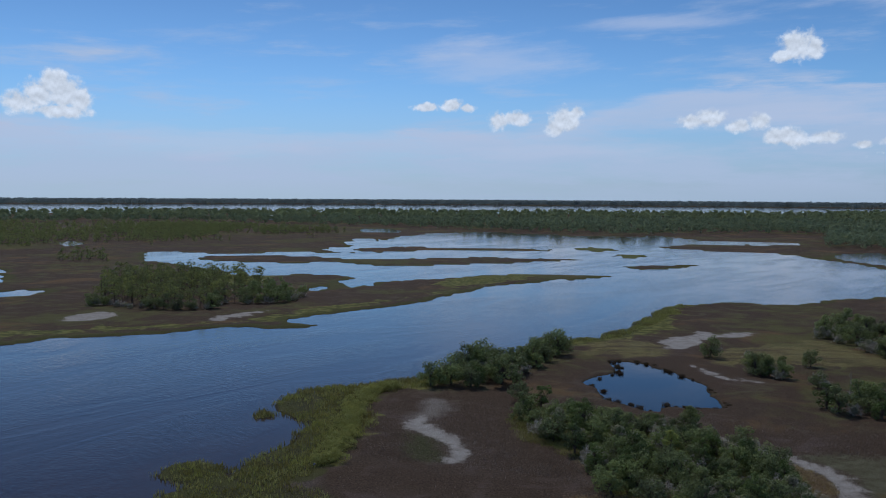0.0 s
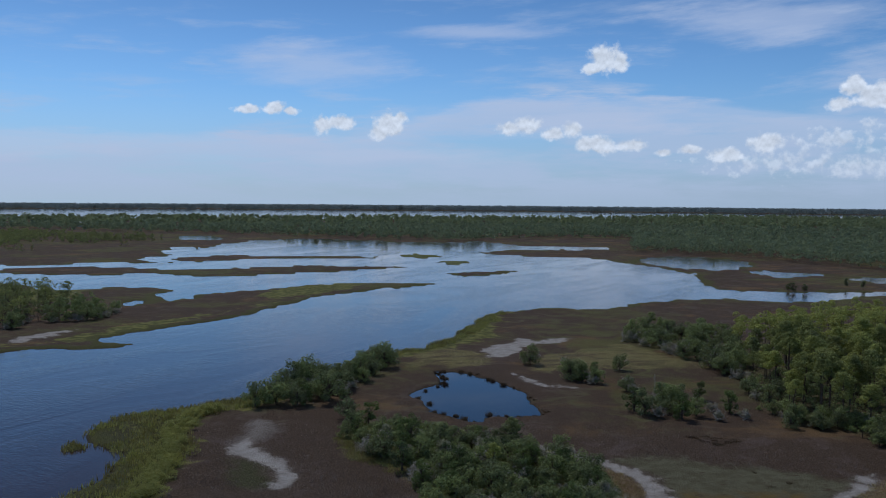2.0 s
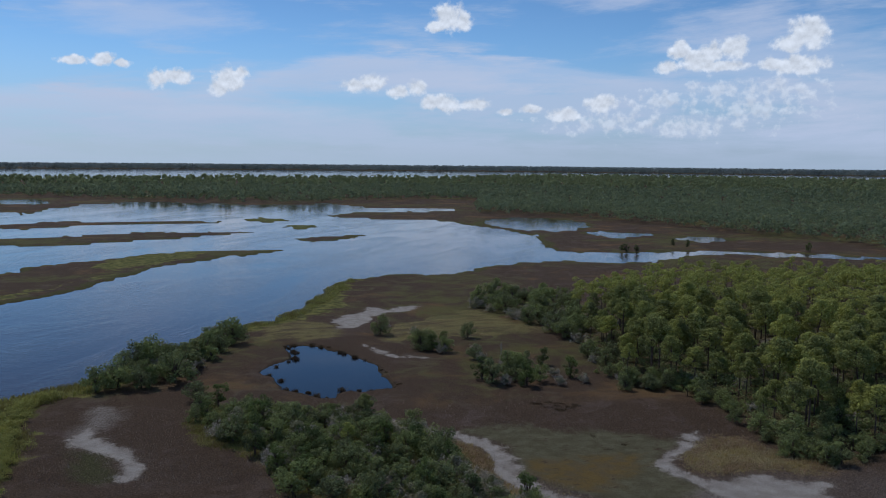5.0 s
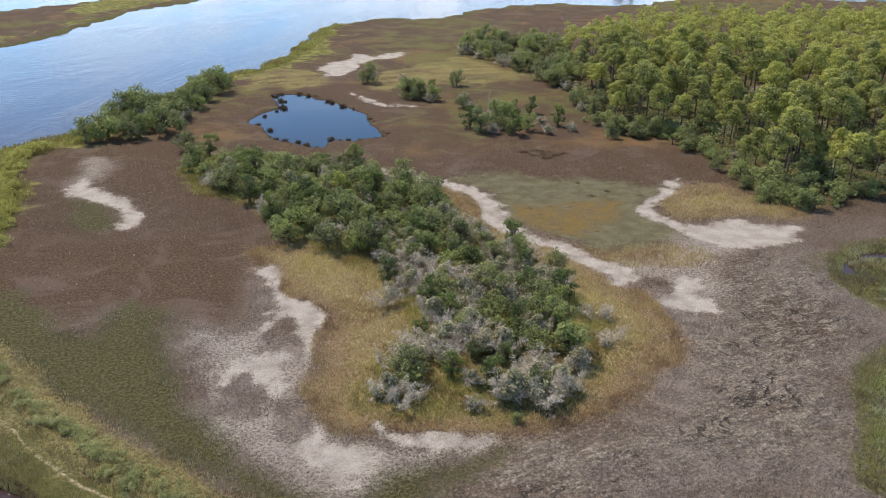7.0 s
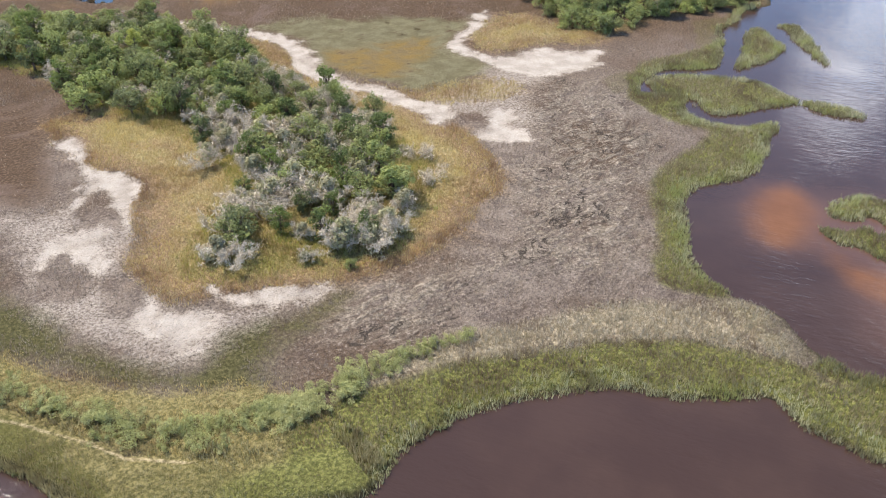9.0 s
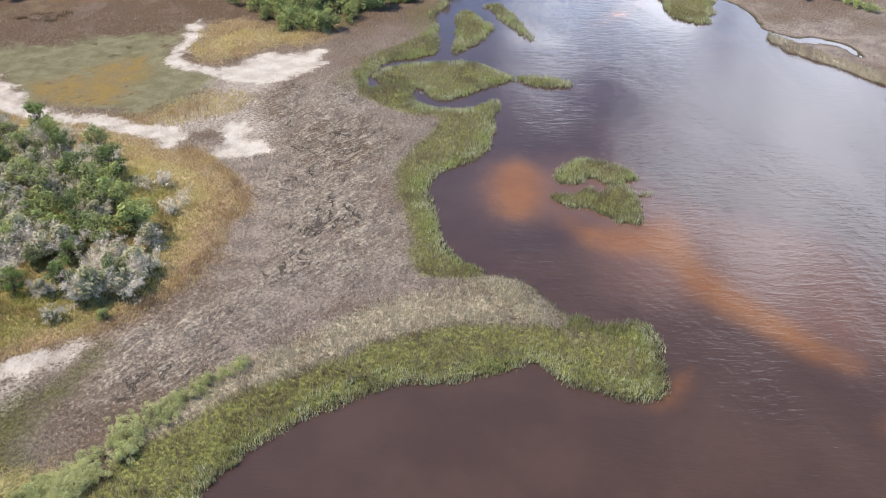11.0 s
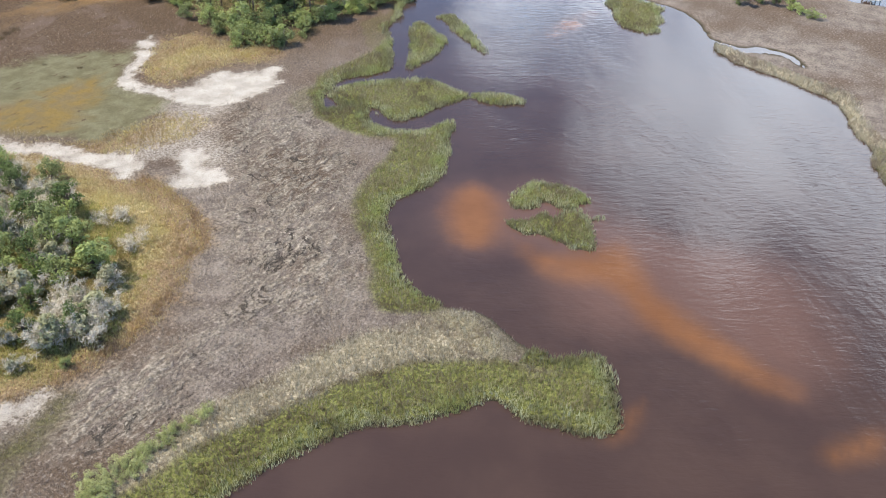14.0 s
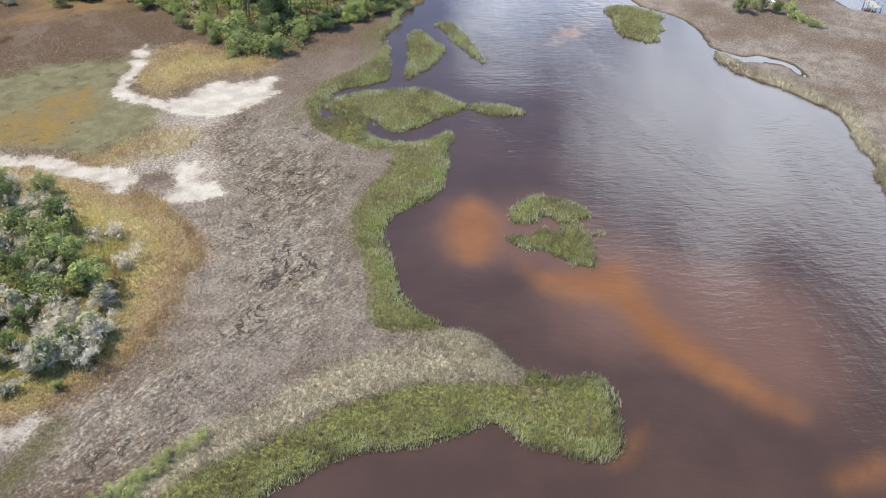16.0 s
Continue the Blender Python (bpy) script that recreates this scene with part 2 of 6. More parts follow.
def ground_material():
    m = Mat("marsh_ground", 0.95, 0.1)
    fine, mid, wide = m.noise(2.6, 5, 0.7), m.noise(0.35, 5, 0.6), m.noise(0.045, 4, 0.55)
    grain = m.noise(7.0, 3, 0.7)
    ragged = m.math("ADD", m.math("MULTIPLY", m.math("SUBTRACT", fine, 0.5), 3.0), m.math("MULTIPLY", m.math("SUBTRACT", mid, 0.5), 4.0))
    ragged = m.math("ADD", ragged, m.math("MULTIPLY", m.math("SUBTRACT", grain, 0.5), 2.4))

    patch = m.noise(0.11, 5, 0.65, warp=0.8)

    def zone(name, soft, amp=1.0, drift=0.0):
        edge = m.math("ADD", m.math("MULTIPLY", ragged, amp), m.math("MULTIPLY", m.math("SUBTRACT", patch, 0.5), drift))
        return m.step(m.math("ADD", m.attr(name), edge), -soft, soft)

    huge = m.noise(0.012, 5, 0.6)
    rush = m.mix(m.step(mid, 0.3, 0.7), (0.115, 0.09, 0.075), (0.2, 0.162, 0.136))
    rush = m.mix(m.step(wide, 0.42, 0.62), rush, (0.095, 0.065, 0.046))
    rush = m.mix(m.step(fine, 0.5, 0.72), rush, (0.245, 0.203, 0.17))
    rush = m.mix(m.step(m.math("ADD", fine, m.math("MULTIPLY", grain, 0.4)), 0.66, 0.5), rush, (0.058, 0.046, 0.037))
    lay = m.noise(0.5, 5, 0.65, stretch=(0.7, 1.5, 1), warp=1.5)
    lodged = m.attr("lodged")
    rush = m.mix(m.math("MULTIPLY", lodged, m.step(lay, 0.42, 0.6)), rush, m.mix(m.step(fine, 0.4, 0.65), (0.15, 0.124, 0.098), (0.3, 0.252, 0.2)))
    # shadow lines between the lumps of lodged rush, painted as dark colour
    crease_shade = m.step(m.math("ABSOLUTE", m.math("SUBTRACT", m.noise(0.22, 4, 0.6, stretch=(0.8, 1.2, 1), warp=1.2), 0.5)), 0.034, 0.008)
    rush = m.mix(m.math("MULTIPLY", m.math("MULTIPLY", crease_shade, m.step(patch, 0.51, 0.58)), m.step(lodged, 0.1, 0.5)), rush, (0.05, 0.04, 0.032))
    dark = m.mix(m.step(fine, 0.4, 0.65), (0.061, 0.0395, 0.0245), (0.113, 0.0735, 0.048))
    dark = m.mix(m.step(patch, 0.5, 0.66), dark, (0.112, 0.078, 0.06))
    far = m.step(m.attr("pinkish"), 7.8, 9.0, 0.0, 0.8)
    dark = m.mix(m.math("MULTIPLY", m.step(m.noise(0.03, 6, 0.65, warp=0.6), 0.52, 0.66), far), dark, (0.165, 0.10, 0.046))
    dark = m.mix(m.math("MULTIPLY", m.step(m.math("ADD", m.math("MULTIPLY", huge, 0.6), m.math("MULTIPLY", patch, 0.4)), 0.49, 0.6), far), dark, m.mix(fine, (0.078, 0.076, 0.022), (0.145, 0.134, 0.046)))
    col = m.mix(zone("pinkish", 3.5), rush, dark)
    col = m.mix(zone("olive", 2.2, 1.0, 9.0), col, m.mix(m.step(fine, 0.42, 0.62), (0.05, 0.047, 0.018), (0.098, 0.088, 0.04)))
    gold = m.mix(m.step(mid, 0.35, 0.65), (0.205, 0.142, 0.076), (0.205, 0.166, 0.07))
    gold = m.mix(m.step(fine, 0.45, 0.68), gold, (0.35, 0.28, 0.16))
    gold = m.mix(m.step(patch, 0.5, 0.62), gold, (0.235, 0.19, 0.078))
    rim = m.step(m.math("ADD", m.attr("gold"), m.math("MULTIPLY", ragged, 0.8)), 5.0, 2.0)
    gold = m.mix(rim, gold, m.mix(m.step(fine, 0.4, 0.66), (0.15, 0.095, 0.052), (0.28, 0.195, 0.12)))
    col = m.mix(zone("gold", 2.6, 1.6, 9.0), col, gold)
    lime = m.mix(m.step(fine, 0.4, 0.65), (0.125, 0.103, 0.036), (0.285, 0.236, 0.1))
    col = m.mix(m.math("MULTIPLY", zone("lime", 2.0, 1.1, 11.0), m.step(m.noise(0.16, 5, 0.65, stretch=(0.5, 1.4, 1)), 0.38, 0.6, 0.25, 1.0)), col, lime)
    mud = m.mix(m.step(mid, 0.35, 0.65), (0.1, 0.088, 0.048), (0.14, 0.125, 0.074))
    rust = m.step(m.math("ADD", m.attr("rust"), m.math("MULTIPLY", m.math("SUBTRACT", patch, 0.5), 26.0)), -3.0, 4.0)
    mud = m.mix(rust, mud, m.mix(m.step(mid, 0.38, 0.62), (0.16, 0.108, 0.036), (0.135, 0.1, 0.05)))
    mud = m.mix(m.step(m.noise(0.5, 6, 0.75, stretch=(0.6, 1.5, 1)), 0.58, 0.66), mud, (0.075, 0.05, 0.028))
    col = m.mix(zone("mud", 2.0, 1.2, 12.0), col, mud)
    sand = m.mix(m.step(mid, 0.3, 0.7), (0.26, 0.222, 0.187), (0.41, 0.362, 0.315))
    core = m.math("ADD", m.attr("sand"), m.math("ADD", m.math("MULTIPLY", m.math("SUBTRACT", patch, 0.5), 3.0), ragged))
    sand = m.mix(m.step(core, 0.4, 1.8), sand, m.mix(m.step(mid, 0.35, 0.65), (0.315, 0.276, 0.237), (0.405, 0.36, 0.315)))
    sand = m.mix(m.step(m.math("ADD", m.math("MULTIPLY", fine, 0.6), m.math("MULTIPLY", grain, 0.5)), 0.6, 0.68), sand, (0.16, 0.125, 0.095))
    pale = m.math("MULTIPLY", zone("pale", 2.4, 1.0, 5.0), m.step(m.math("ADD", fine, m.math("MULTIPLY", grain, 0.6)), 0.64, 0.92, 0.1, 0.8))
    col = m.mix(pale, col, (0.33, 0.288, 0.248))
    col = m.mix(m.math("MULTIPLY", zone("sand", 2.2, 1.0), 0.4), col, (0.2, 0.163, 0.13))
    col = m.mix(m.step(m.math("ADD", m.attr("sand"), m.math("ADD", m.math("MULTIPLY", m.math("SUBTRACT", patch, 0.46), 3.2), m.math("MULTIPLY", ragged, 1.15))), -0.5, 0.75), col, sand)
    berm = m.mix(m.step(fine, 0.4, 0.62), (0.10, 0.09, 0.035), (0.22, 0.185, 0.085))
    col = m.mix(zone("berm", 1.0, 0.6), col, berm)
    straw = m.mix(m.step(fine, 0.38, 0.66), (0.19, 0.158, 0.105), (0.36, 0.31, 0.235))
    col = m.mix(zone("straw", 1.0, 0.7), col, straw)
    green = m.mix(m.step(fine, 0.4, 0.62), (0.075, 0.08, 0.025), (0.18, 0.18, 0.06))
    col = m.mix(zone("green", 0.9, 0.5), col, green)
    bank = m.step(m.math("ADD", m.attr("bank"), m.math("ADD", m.math("MULTIPLY", m.math("SUBTRACT", patch, 0.52), 22.0), ragged)), -1.0, 2.0)
    col = m.mix(bank, col, m.mix(m.step(mid, 0.4, 0.62), (0.09, 0.088, 0.024), (0.2, 0.185, 0.055)))
    fringe = m.step(m.math("ADD", m.attr("fringe"), m.math("MULTIPLY", m.math("SUBTRACT", patch, 0.6), 20.0)), 3.5, 0.5)
    col = m.mix(m.math("MULTIPLY", fringe, m.step(m.attr("green"), -8.9, -8.0, 0.85, 0.3)), col, (0.082, 0.08, 0.024))
    trail = m.mix(m.step(fine, 0.35, 0.6), (0.2, 0.155, 0.09), (0.36, 0.30, 0.19))
    col = m.mix(m.step(m.math("ADD", m.attr("trail"), m.math("MULTIPLY", ragged, 0.14)), -0.15, 0.25), col, trail)
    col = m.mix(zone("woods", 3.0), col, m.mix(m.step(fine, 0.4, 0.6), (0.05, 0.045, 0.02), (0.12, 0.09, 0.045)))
    # wet mud at the water's edge
    col = m.mix(m.step(m.attr("shore"), 0.9, 0.0), col, (0.045, 0.036, 0.022))
    h = m.math("ADD", fine, m.math("MULTIPLY", grain, 0.6))
    h = m.math("ADD", h, m.math("MULTIPLY", m.math("MULTIPLY", lay, lodged), 3.0))
    tone = m.t.nodes.new("ShaderNodeVectorMath")
    tone.operation = "SCALE"
    m.put(tone.inputs[0], col)
    m.put(tone.inputs["Scale"], m.math("ADD", m.math("MULTIPLY", m.math("ADD", grain, m.math("MULTIPLY", fine, 0.5)), 1.5), -0.11))
    return m.done(tone.outputs[0], m.bump(h, 0.8, 0.4))


def water_material():
    m = Mat("tannin_water", 0.06, 0.5)
    m.b.inputs["IOR"].default_value = 1.333
    cloudy = m.noise(0.09, 4, 0.6)
    deep = m.mix(m.step(cloudy, 0.35, 0.65), (0.036, 0.0205, 0.0155), (0.044, 0.0255, 0.019))
    soft = m.math("MULTIPLY", m.math("SUBTRACT", m.noise(0.25, 5, 0.6), 0.5), 5.0)
    wide = m.step(m.math("ADD", m.attr("shallow"), soft), -4.0, 6.0)
    col = m.mix(wide, deep, (0.08, 0.043, 0.031))
    bar = m.step(m.math("ADD", m.attr("bar"), m.math("MULTIPLY", soft, 0.45)), -2.4, 2.6)
    col = m.mix(bar, col, m.mix(m.step(cloudy, 0.3, 0.7), (0.11, 0.045, 0.015), (0.145, 0.062, 0.023)))
    col = m.mix(m.attr("still"), col, (0.008, 0.009, 0.011))
    turn = m.t.nodes.new("ShaderNodeVectorRotate")
    turn.inputs["Angle"].default_value = radians(-32)
    turn.inputs["Axis"].default_value = (0, 0, 1)
    m.put(turn.inputs["Vector"], m.pos())
    lie = m.t.nodes.new("ShaderNodeVectorMath")
    lie.operation = "MULTIPLY"
    lie.inputs[1].default_value = (1.0, 0.34, 1.0)
    m.put(lie.inputs[0], turn.outputs[0])
    swell = m.noise(1.0, 2, 0.5, vec=lie.outputs[0], warp=0.5)
    ripple = m.noise(2.6, 3, 0.6, vec=lie.outputs[0], warp=0.5)
    chop = m.noise(1.9, 3, 0.6)
    drift = m.t.nodes.new("ShaderNodeVectorRotate")
    drift.inputs["Angle"].default_value = radians(38)
    drift.inputs["Axis"].default_value = (0, 0, 1)
    m.put(drift.inputs["Vector"], m.pos())
    long = m.t.nodes.new("ShaderNodeVectorMath")
    long.operation = "MULTIPLY"
    long.inputs[1].default_value = (1.0, 0.3, 1.0)
    m.put(long.inputs[0], drift.outputs[0])
    calm = m.step(m.noise(0.035, 5, 0.62, vec=long.outputs[0], warp=1.2), 0.36, 0.64)
    h = m.math("ADD", m.math("MULTIPLY", swell, 0.6), m.math("MULTIPLY", ripple, 0.4))
    h = m.math("ADD", h, m.math("MULTIPLY", chop, 0.2))
    h = m.math("MULTIPLY", h, m.math("MULTIPLY", m.math("ADD", 0.5, m.math("MULTIPLY", calm, 0.95)), m.math("MULTIPLY", m.step(m.attr("still"), 0.0, 1.0, 1.0, 0.12), m.step(m.attr("sheltered"), 0.0, 1.0, 1.0, 0.4))))
    gust = m.math("MULTIPLY", m.noise(2.4, 3, 0.6, warp=0.6), m.attr("wind"))
    nrm = m.bump(gust, 1.0, 0.05, m.bump(h, 0.5, 0.11))
    return m.done(col, nrm, m.step(calm, 0.0, 1.0, 0.035, 0.1))


def leaf_material(name, dark, light, tip, share=0.35):
    m = Mat(name, 0.8, 0.08)
    col = m.mix(m.island(), dark, light)
    col = m.mix(m.math("MULTIPLY", m.step(m.each(), 0.5, 1.0), 0.75), col, tip)
    col = m.mix(m.math("MULTIPLY", m.step(m.each(), 0.45, 0.0), 0.45), col, (0.125, 0.135, 0.085))
    col = m.mix(m.step(m.noise(0.5, 3, 0.6), 0.4, 0.75), col, light)
    col = m.mix(m.math("MULTIPLY", m.step(m.noise(0.16, 2, 0.5), 0.5, 0.66), 0.6), col, tip)
    return m.glow_through(col, share)


def blade_material(name, a, b, c):
    m = Mat(name, 0.75, 0.15)
    col = m.mix(m.island(), a, b)
    col = m.mix(m.step(m.noise(0.22, 4, 0.6), 0.42, 0.68), col, c)
    col = m.mix(m.math("MULTIPLY", m.step(m.noise(0.13, 5, 0.65, warp=0.8), 0.47, 0.6), 0.75), col, tuple(v * k for v, k in zip(a, (0.95, 0.85, 0.95))))
    return m.glow_through(col, 0.4)


def bark_material(name, a, b):
    m = Mat(name, 0.9, 0.1)
    n = m.noise(6.0, 5, 0.7, stretch=(1, 1, 0.25))
    return m.done(m.mix(m.step(n, 0.35, 0.65), a, b), m.bump(n, 0.6, 0.05))


GROUND, WATER = ground_material(), water_material()
PINE = leaf_material("pine_needles", (0.135, 0.145, 0.05), (0.345, 0.36, 0.122), (0.46, 0.46, 0.118))
OAK = leaf_material("oak_leaves", (0.105, 0.12, 0.05), (0.275, 0.3, 0.13), (0.325, 0.37, 0.125))
CEDAR = leaf_material("cedar_leaves", (0.06, 0.078, 0.03), (0.155, 0.19, 0.072), (0.19, 0.24, 0.07))
MYRTLE = leaf_material("myrtle_leaves", (0.185, 0.2, 0.075), (0.39, 0.405, 0.18), (0.43, 0.425, 0.205))
PALM = leaf_material("palm_fronds", (0.09, 0.12, 0.03), (0.21, 0.24, 0.08), (0.2, 0.22, 0.07))
RIDGELEAF = leaf_material("ridge_bush_leaves", (0.21, 0.21, 0.065), (0.41, 0.4, 0.135), (0.44, 0.42, 0.12), 0.45)
SHRUB = leaf_material("grey_shrub_leaves", (0.2, 0.185, 0.112), (0.41, 0.385, 0.25), (0.36, 0.35, 0.195))
# leaf green lightened and blued to stand in for aerial haze
HAZED_FARLEAF = leaf_material("hazed_far_woods_leaves", (0.125, 0.155, 0.095), (0.285, 0.33, 0.19), (0.33, 0.355, 0.16), 0.5)
FARLIGHT = leaf_material("far_scrub_leaves", (0.15, 0.17, 0.062), (0.32, 0.34, 0.125), (0.33, 0.33, 0.12), 0.5)
BARK = bark_material("bark", (0.075, 0.055, 0.042), (0.17, 0.13, 0.10))
DEADWOOD = bark_material("bleached_wood", (0.36, 0.305, 0.235), (0.6, 0.53, 0.425))
SPARTINA = blade_material("cordgrass_blades", (0.185, 0.18, 0.085), (0.62, 0.59, 0.38), (0.33, 0.345, 0.135))
OLIVEB = blade_material("olive_grass_blades", (0.19, 0.165, 0.085), (0.46, 0.41, 0.235), (0.26, 0.25, 0.11))
RUSH = blade_material("needlerush_blades", (0.13, 0.105, 0.084), (0.455, 0.375, 0.3), (0.25, 0.2, 0.158))
STRAW = blade_material("straw_blades", (0.25, 0.212, 0.145), (0.52, 0.455, 0.345), (0.40, 0.345, 0.235))
GOLDB = blade_material("golden_grass_blades", (0.32, 0.245, 0.115), (0.66, 0.55, 0.305), (0.52, 0.415, 0.18))
RUSTB = blade_material("rusty_grass_blades", (0.25, 0.165, 0.092), (0.54, 0.39, 0.24), (0.43, 0.29, 0.15))
BANKB = blade_material("bank_grass_blades", (0.21, 0.19, 0.055), (0.5, 0.46, 0.17), (0.34, 0.34, 0.085))
LIMEB = blade_material("yellow_green_grass_blades", (0.2, 0.185, 0.06), (0.5, 0.46, 0.19), (0.31, 0.315, 0.085))
DULLB = blade_material("dull_cordgrass_blades", (0.17, 0.138, 0.082), (0.43, 0.37, 0.23), (0.275, 0.245, 0.115))

# ---- plan of shores and plant zones, in metres ----
BANKG = [(25.8, 251.2), (39.8, 267.9), (55.1, 282.4), (71.8, 312), (92.7, 349), (103.9, 362.4), (90.9, 326.1), (76.5, 297.6), (58.2, 270.9), (40.7, 254), (32.7, 244.6)]
BANKG0 = [(-20.3, 205.6), (-6.3, 207.8), (11.4, 227.5), (0.5, 197.6), (-13.1, 191.2), (-16.7, 170.9), (-17.3, 143.8), (-21.7, 138.2), (-26.8, 203.3)]
BANKG2 = [(36.2, 257.5), (50.8, 276), (66.2, 293.7), (83.7, 329.7), (98.5, 355.7), (96.6, 335.1), (83.2, 298), (70.7, 275.6), (57.3, 263.3), (42.7, 251.6)]
BAY = (2130, 3800)  # near and far shore of the bay
BERM = [(-18.3, 96.3), (-14.7, 87.4), (-9.4, 77.5), (-4.7, 69.3), (-0.3, 62.7), (3.8, 57.3), (7.6, 52.4), (11.5, 48.9), (15.4, 45.6), (20.7, 46.1), (22.4, 49.9), (18.8, 54.6), (12.3, 58.2), (5.4, 65.5), (-1.3, 76.2), (-8.9, 89.8), (-14.8, 101.8), (-18.8, 111.2)]
BOAT = [(200.6, 37)]
BROWN = [(-22, 149.1), (-10.1, 141.8), (2.5, 136.7), (21.2, 129.3), (19.6, 117.8), (15.4, 105.2), (11, 98.2), (4.7, 104.1), (-2, 108.6), (-7.7, 106.6), (-15.9, 114.2), (-20.3, 119.5)]
COPSE = [(-138.4, 340), (-120.2, 330.5), (-98.6, 324.9), (-87.3, 340.5), (-66.1, 348.6), (-63, 372.3), (-107, 417), (-139, 429), (-157, 402)]
FARL = [(-383, 680), (-364, 697), (-277, 713), (-177, 730), (-126, 848), (-99, 1037), (-216, 1145), (-449, 1240), (-700, 1246)]
FARL2 = [(-203, 885), (-128, 859), (-126, 1033), (-224, 1106)]
FAR_R = [(272, 615), (278, 548), (265, 490), (246, 437), (246, 415), (263, 406), (285, 399), (325, 396), (361, 375), (388, 349), (410, 330)]
FAR_TONGUE = [(324, 788), (258, 800), (190, 752), (215, 702), (255, 671), (268, 654)]
FAR_WOODS = [(-1300, 1100), (-730, 1240), (-443, 1375), (-184, 1237), (-65, 1168), (81, 1045), (200, 956), (237, 948), (310, 1012), (443, 985), (340, 748), (400, 676), (405, 610), (424, 544), (425, 481), (439, 441), (445, 400), (436, 364), (438, 339), (600, 250), (2600, 600), (2600, 3000), (-1900, 3000)]
FOREST_B = [(146, 245.8), (173.2, 267.2), (199.8, 280), (227.7, 291.1), (246.8, 278.6), (273.3, 274.3), (288.6, 258.9), (307.3, 237.2)]
FOREST_F = [(146.2, 249.1), (131.6, 220.3), (120.8, 200.2), (111.6, 171), (112, 157.2), (119.1, 152), (117.4, 134.2), (112.6, 116.8), (117.2, 111.5), (125.9, 106.4), (111.5, 110.5), (116.1, 104.9), (127.6, 106.1), (141.1, 103.5), (150.2, 102.7), (161.6, 105.9)]
FP1 = [(291, 635), (342, 676), (372, 668), (376, 625), (345, 561), (307, 550), (292, 576)]
FP2 = [(325, 525), (343, 530), (339, 502), (324, 493)]
GOLD = [(19.2, 121.9), (25.6, 122.9), (30.8, 121.9), (41, 129.7), (57.1, 138.4), (61.3, 130.3), (58.9, 118.3), (63.5, 111.1), (66, 102.8), (66.7, 95.8), (66.3, 87.7), (65.4, 79.8), (61, 71.8), (52.3, 66.9), (41.9, 63.5), (33.1, 65.1), (23.2, 69.8), (18.6, 71.2), (17, 77.8), (19.3, 84.8), (23.9, 96.9), (21.6, 107.1)]
GRASSU = [(75.1, 241.2), (93.9, 252.8), (115.2, 265.9), (124.3, 241.6), (129.2, 221.2), (118.9, 216.5), (98.8, 219.9), (84, 217.7), (70.8, 222.6)]
GRASSU2 = [(40.6, 253.8), (53.9, 267.5), (66, 255.7), (67.1, 237), (54.2, 228.6), (45.7, 234.5), (37, 230.7)]
GREENL = [(-33.8, 188.6), (-29.3, 195.5), (-21.5, 196.9), (-13.8, 200.1), (-5.9, 208.6), (-2.0, 213.5), (-10.6, 192.6), (-15.1, 186.9), (-15.4, 173.0), (-15.0, 161.1), (-16.8, 148.5), (-17.7, 139.5), (-21.0, 137.7), (-20.7, 147.7), (-20.4, 162.6), (-21.9, 178.6), (-26.7, 186.7)]
GREENP = [(11.2, 45.1), (17, 44.7), (19.2, 47), (24.6, 48.8), (29.8, 47.5), (35.6, 46.6), (40.5, 44.3), (45.7, 42.1), (51.3, 39.9), (55.8, 36.7), (59.1, 32.6), (62.2, 28.4), (63, 23.6), (66.4, 23.4), (69, 20.3), (67.1, 17.9), (62.5, 14.3), (57.9, 15), (56.3, 18.6), (55.4, 21.8), (56.1, 24.7), (56.5, 28.1), (54, 31.2), (50, 34), (45.3, 37.2), (39.3, 39.1), (24.6, 39.6), (18.4, 38.1)]
GREENR = [(153.8, 100.7), (141.2, 97.9), (125.2, 90), (114.1, 90.1), (107.2, 89.7), (98.6, 85.1), (94.3, 79.3), (93.6, 72.2), (96.8, 66.1), (90.8, 62.9), (83.5, 62.6), (77.1, 59.4), (72.6, 54.6), (66.6, 49), (61.6, 43.8), (63.5, 40.1), (66.5, 39), (68.6, 45.1), (72.2, 48.8), (76.6, 53.1), (82, 55.9), (88.6, 53.8), (96.6, 55.9), (107.1, 61), (114.7, 71.4), (116.4, 80.7), (127.4, 87), (143.3, 95.1)]
GREENW = [(-33.3, 185.4), (-28.5, 190.4), (-23.0, 185.7), (-20.3, 167.6), (-20.3, 154.8), (-20.9, 143.2), (-23.6, 133.1), (-27.1, 128.2), (-30.9, 129.7), (-33.2, 131.3), (-32.5, 140.5), (-29.0, 146.9), (-27.4, 155.0), (-26.4, 164.1), (-30.4, 168.2), (-33.9, 173.1)]
HAMMOCK_N = [(15, 169.3), (27.9, 168), (41.5, 158.7), (49.8, 155.5), (54, 136.4), (51.4, 120), (39, 108.2), (35, 112), (30.5, 120.8), (24.5, 125.8), (24.5, 142.1), (16.4, 158.1)]
HAMMOCK_S = [(23.5, 76.3), (25.3, 71.9), (32.9, 73.7), (36.8, 67.1), (43.8, 67.9), (50.3, 77.8), (56.6, 90.8), (60.4, 101.7), (55.7, 111.8), (53.4, 124.6), (41.2, 116.5), (32.8, 100.6), (36.1, 91.9), (29, 83.6)]
HAM_W = [(-2.8, 203.9), (2.8, 218.3), (9.2, 235), (18.1, 224.9), (30.3, 249.6), (37.6, 255.2), (32.4, 233.4), (21.9, 211), (15, 197.1), (2.9, 196.7)]
HOUSE = [(-292, 1466)]
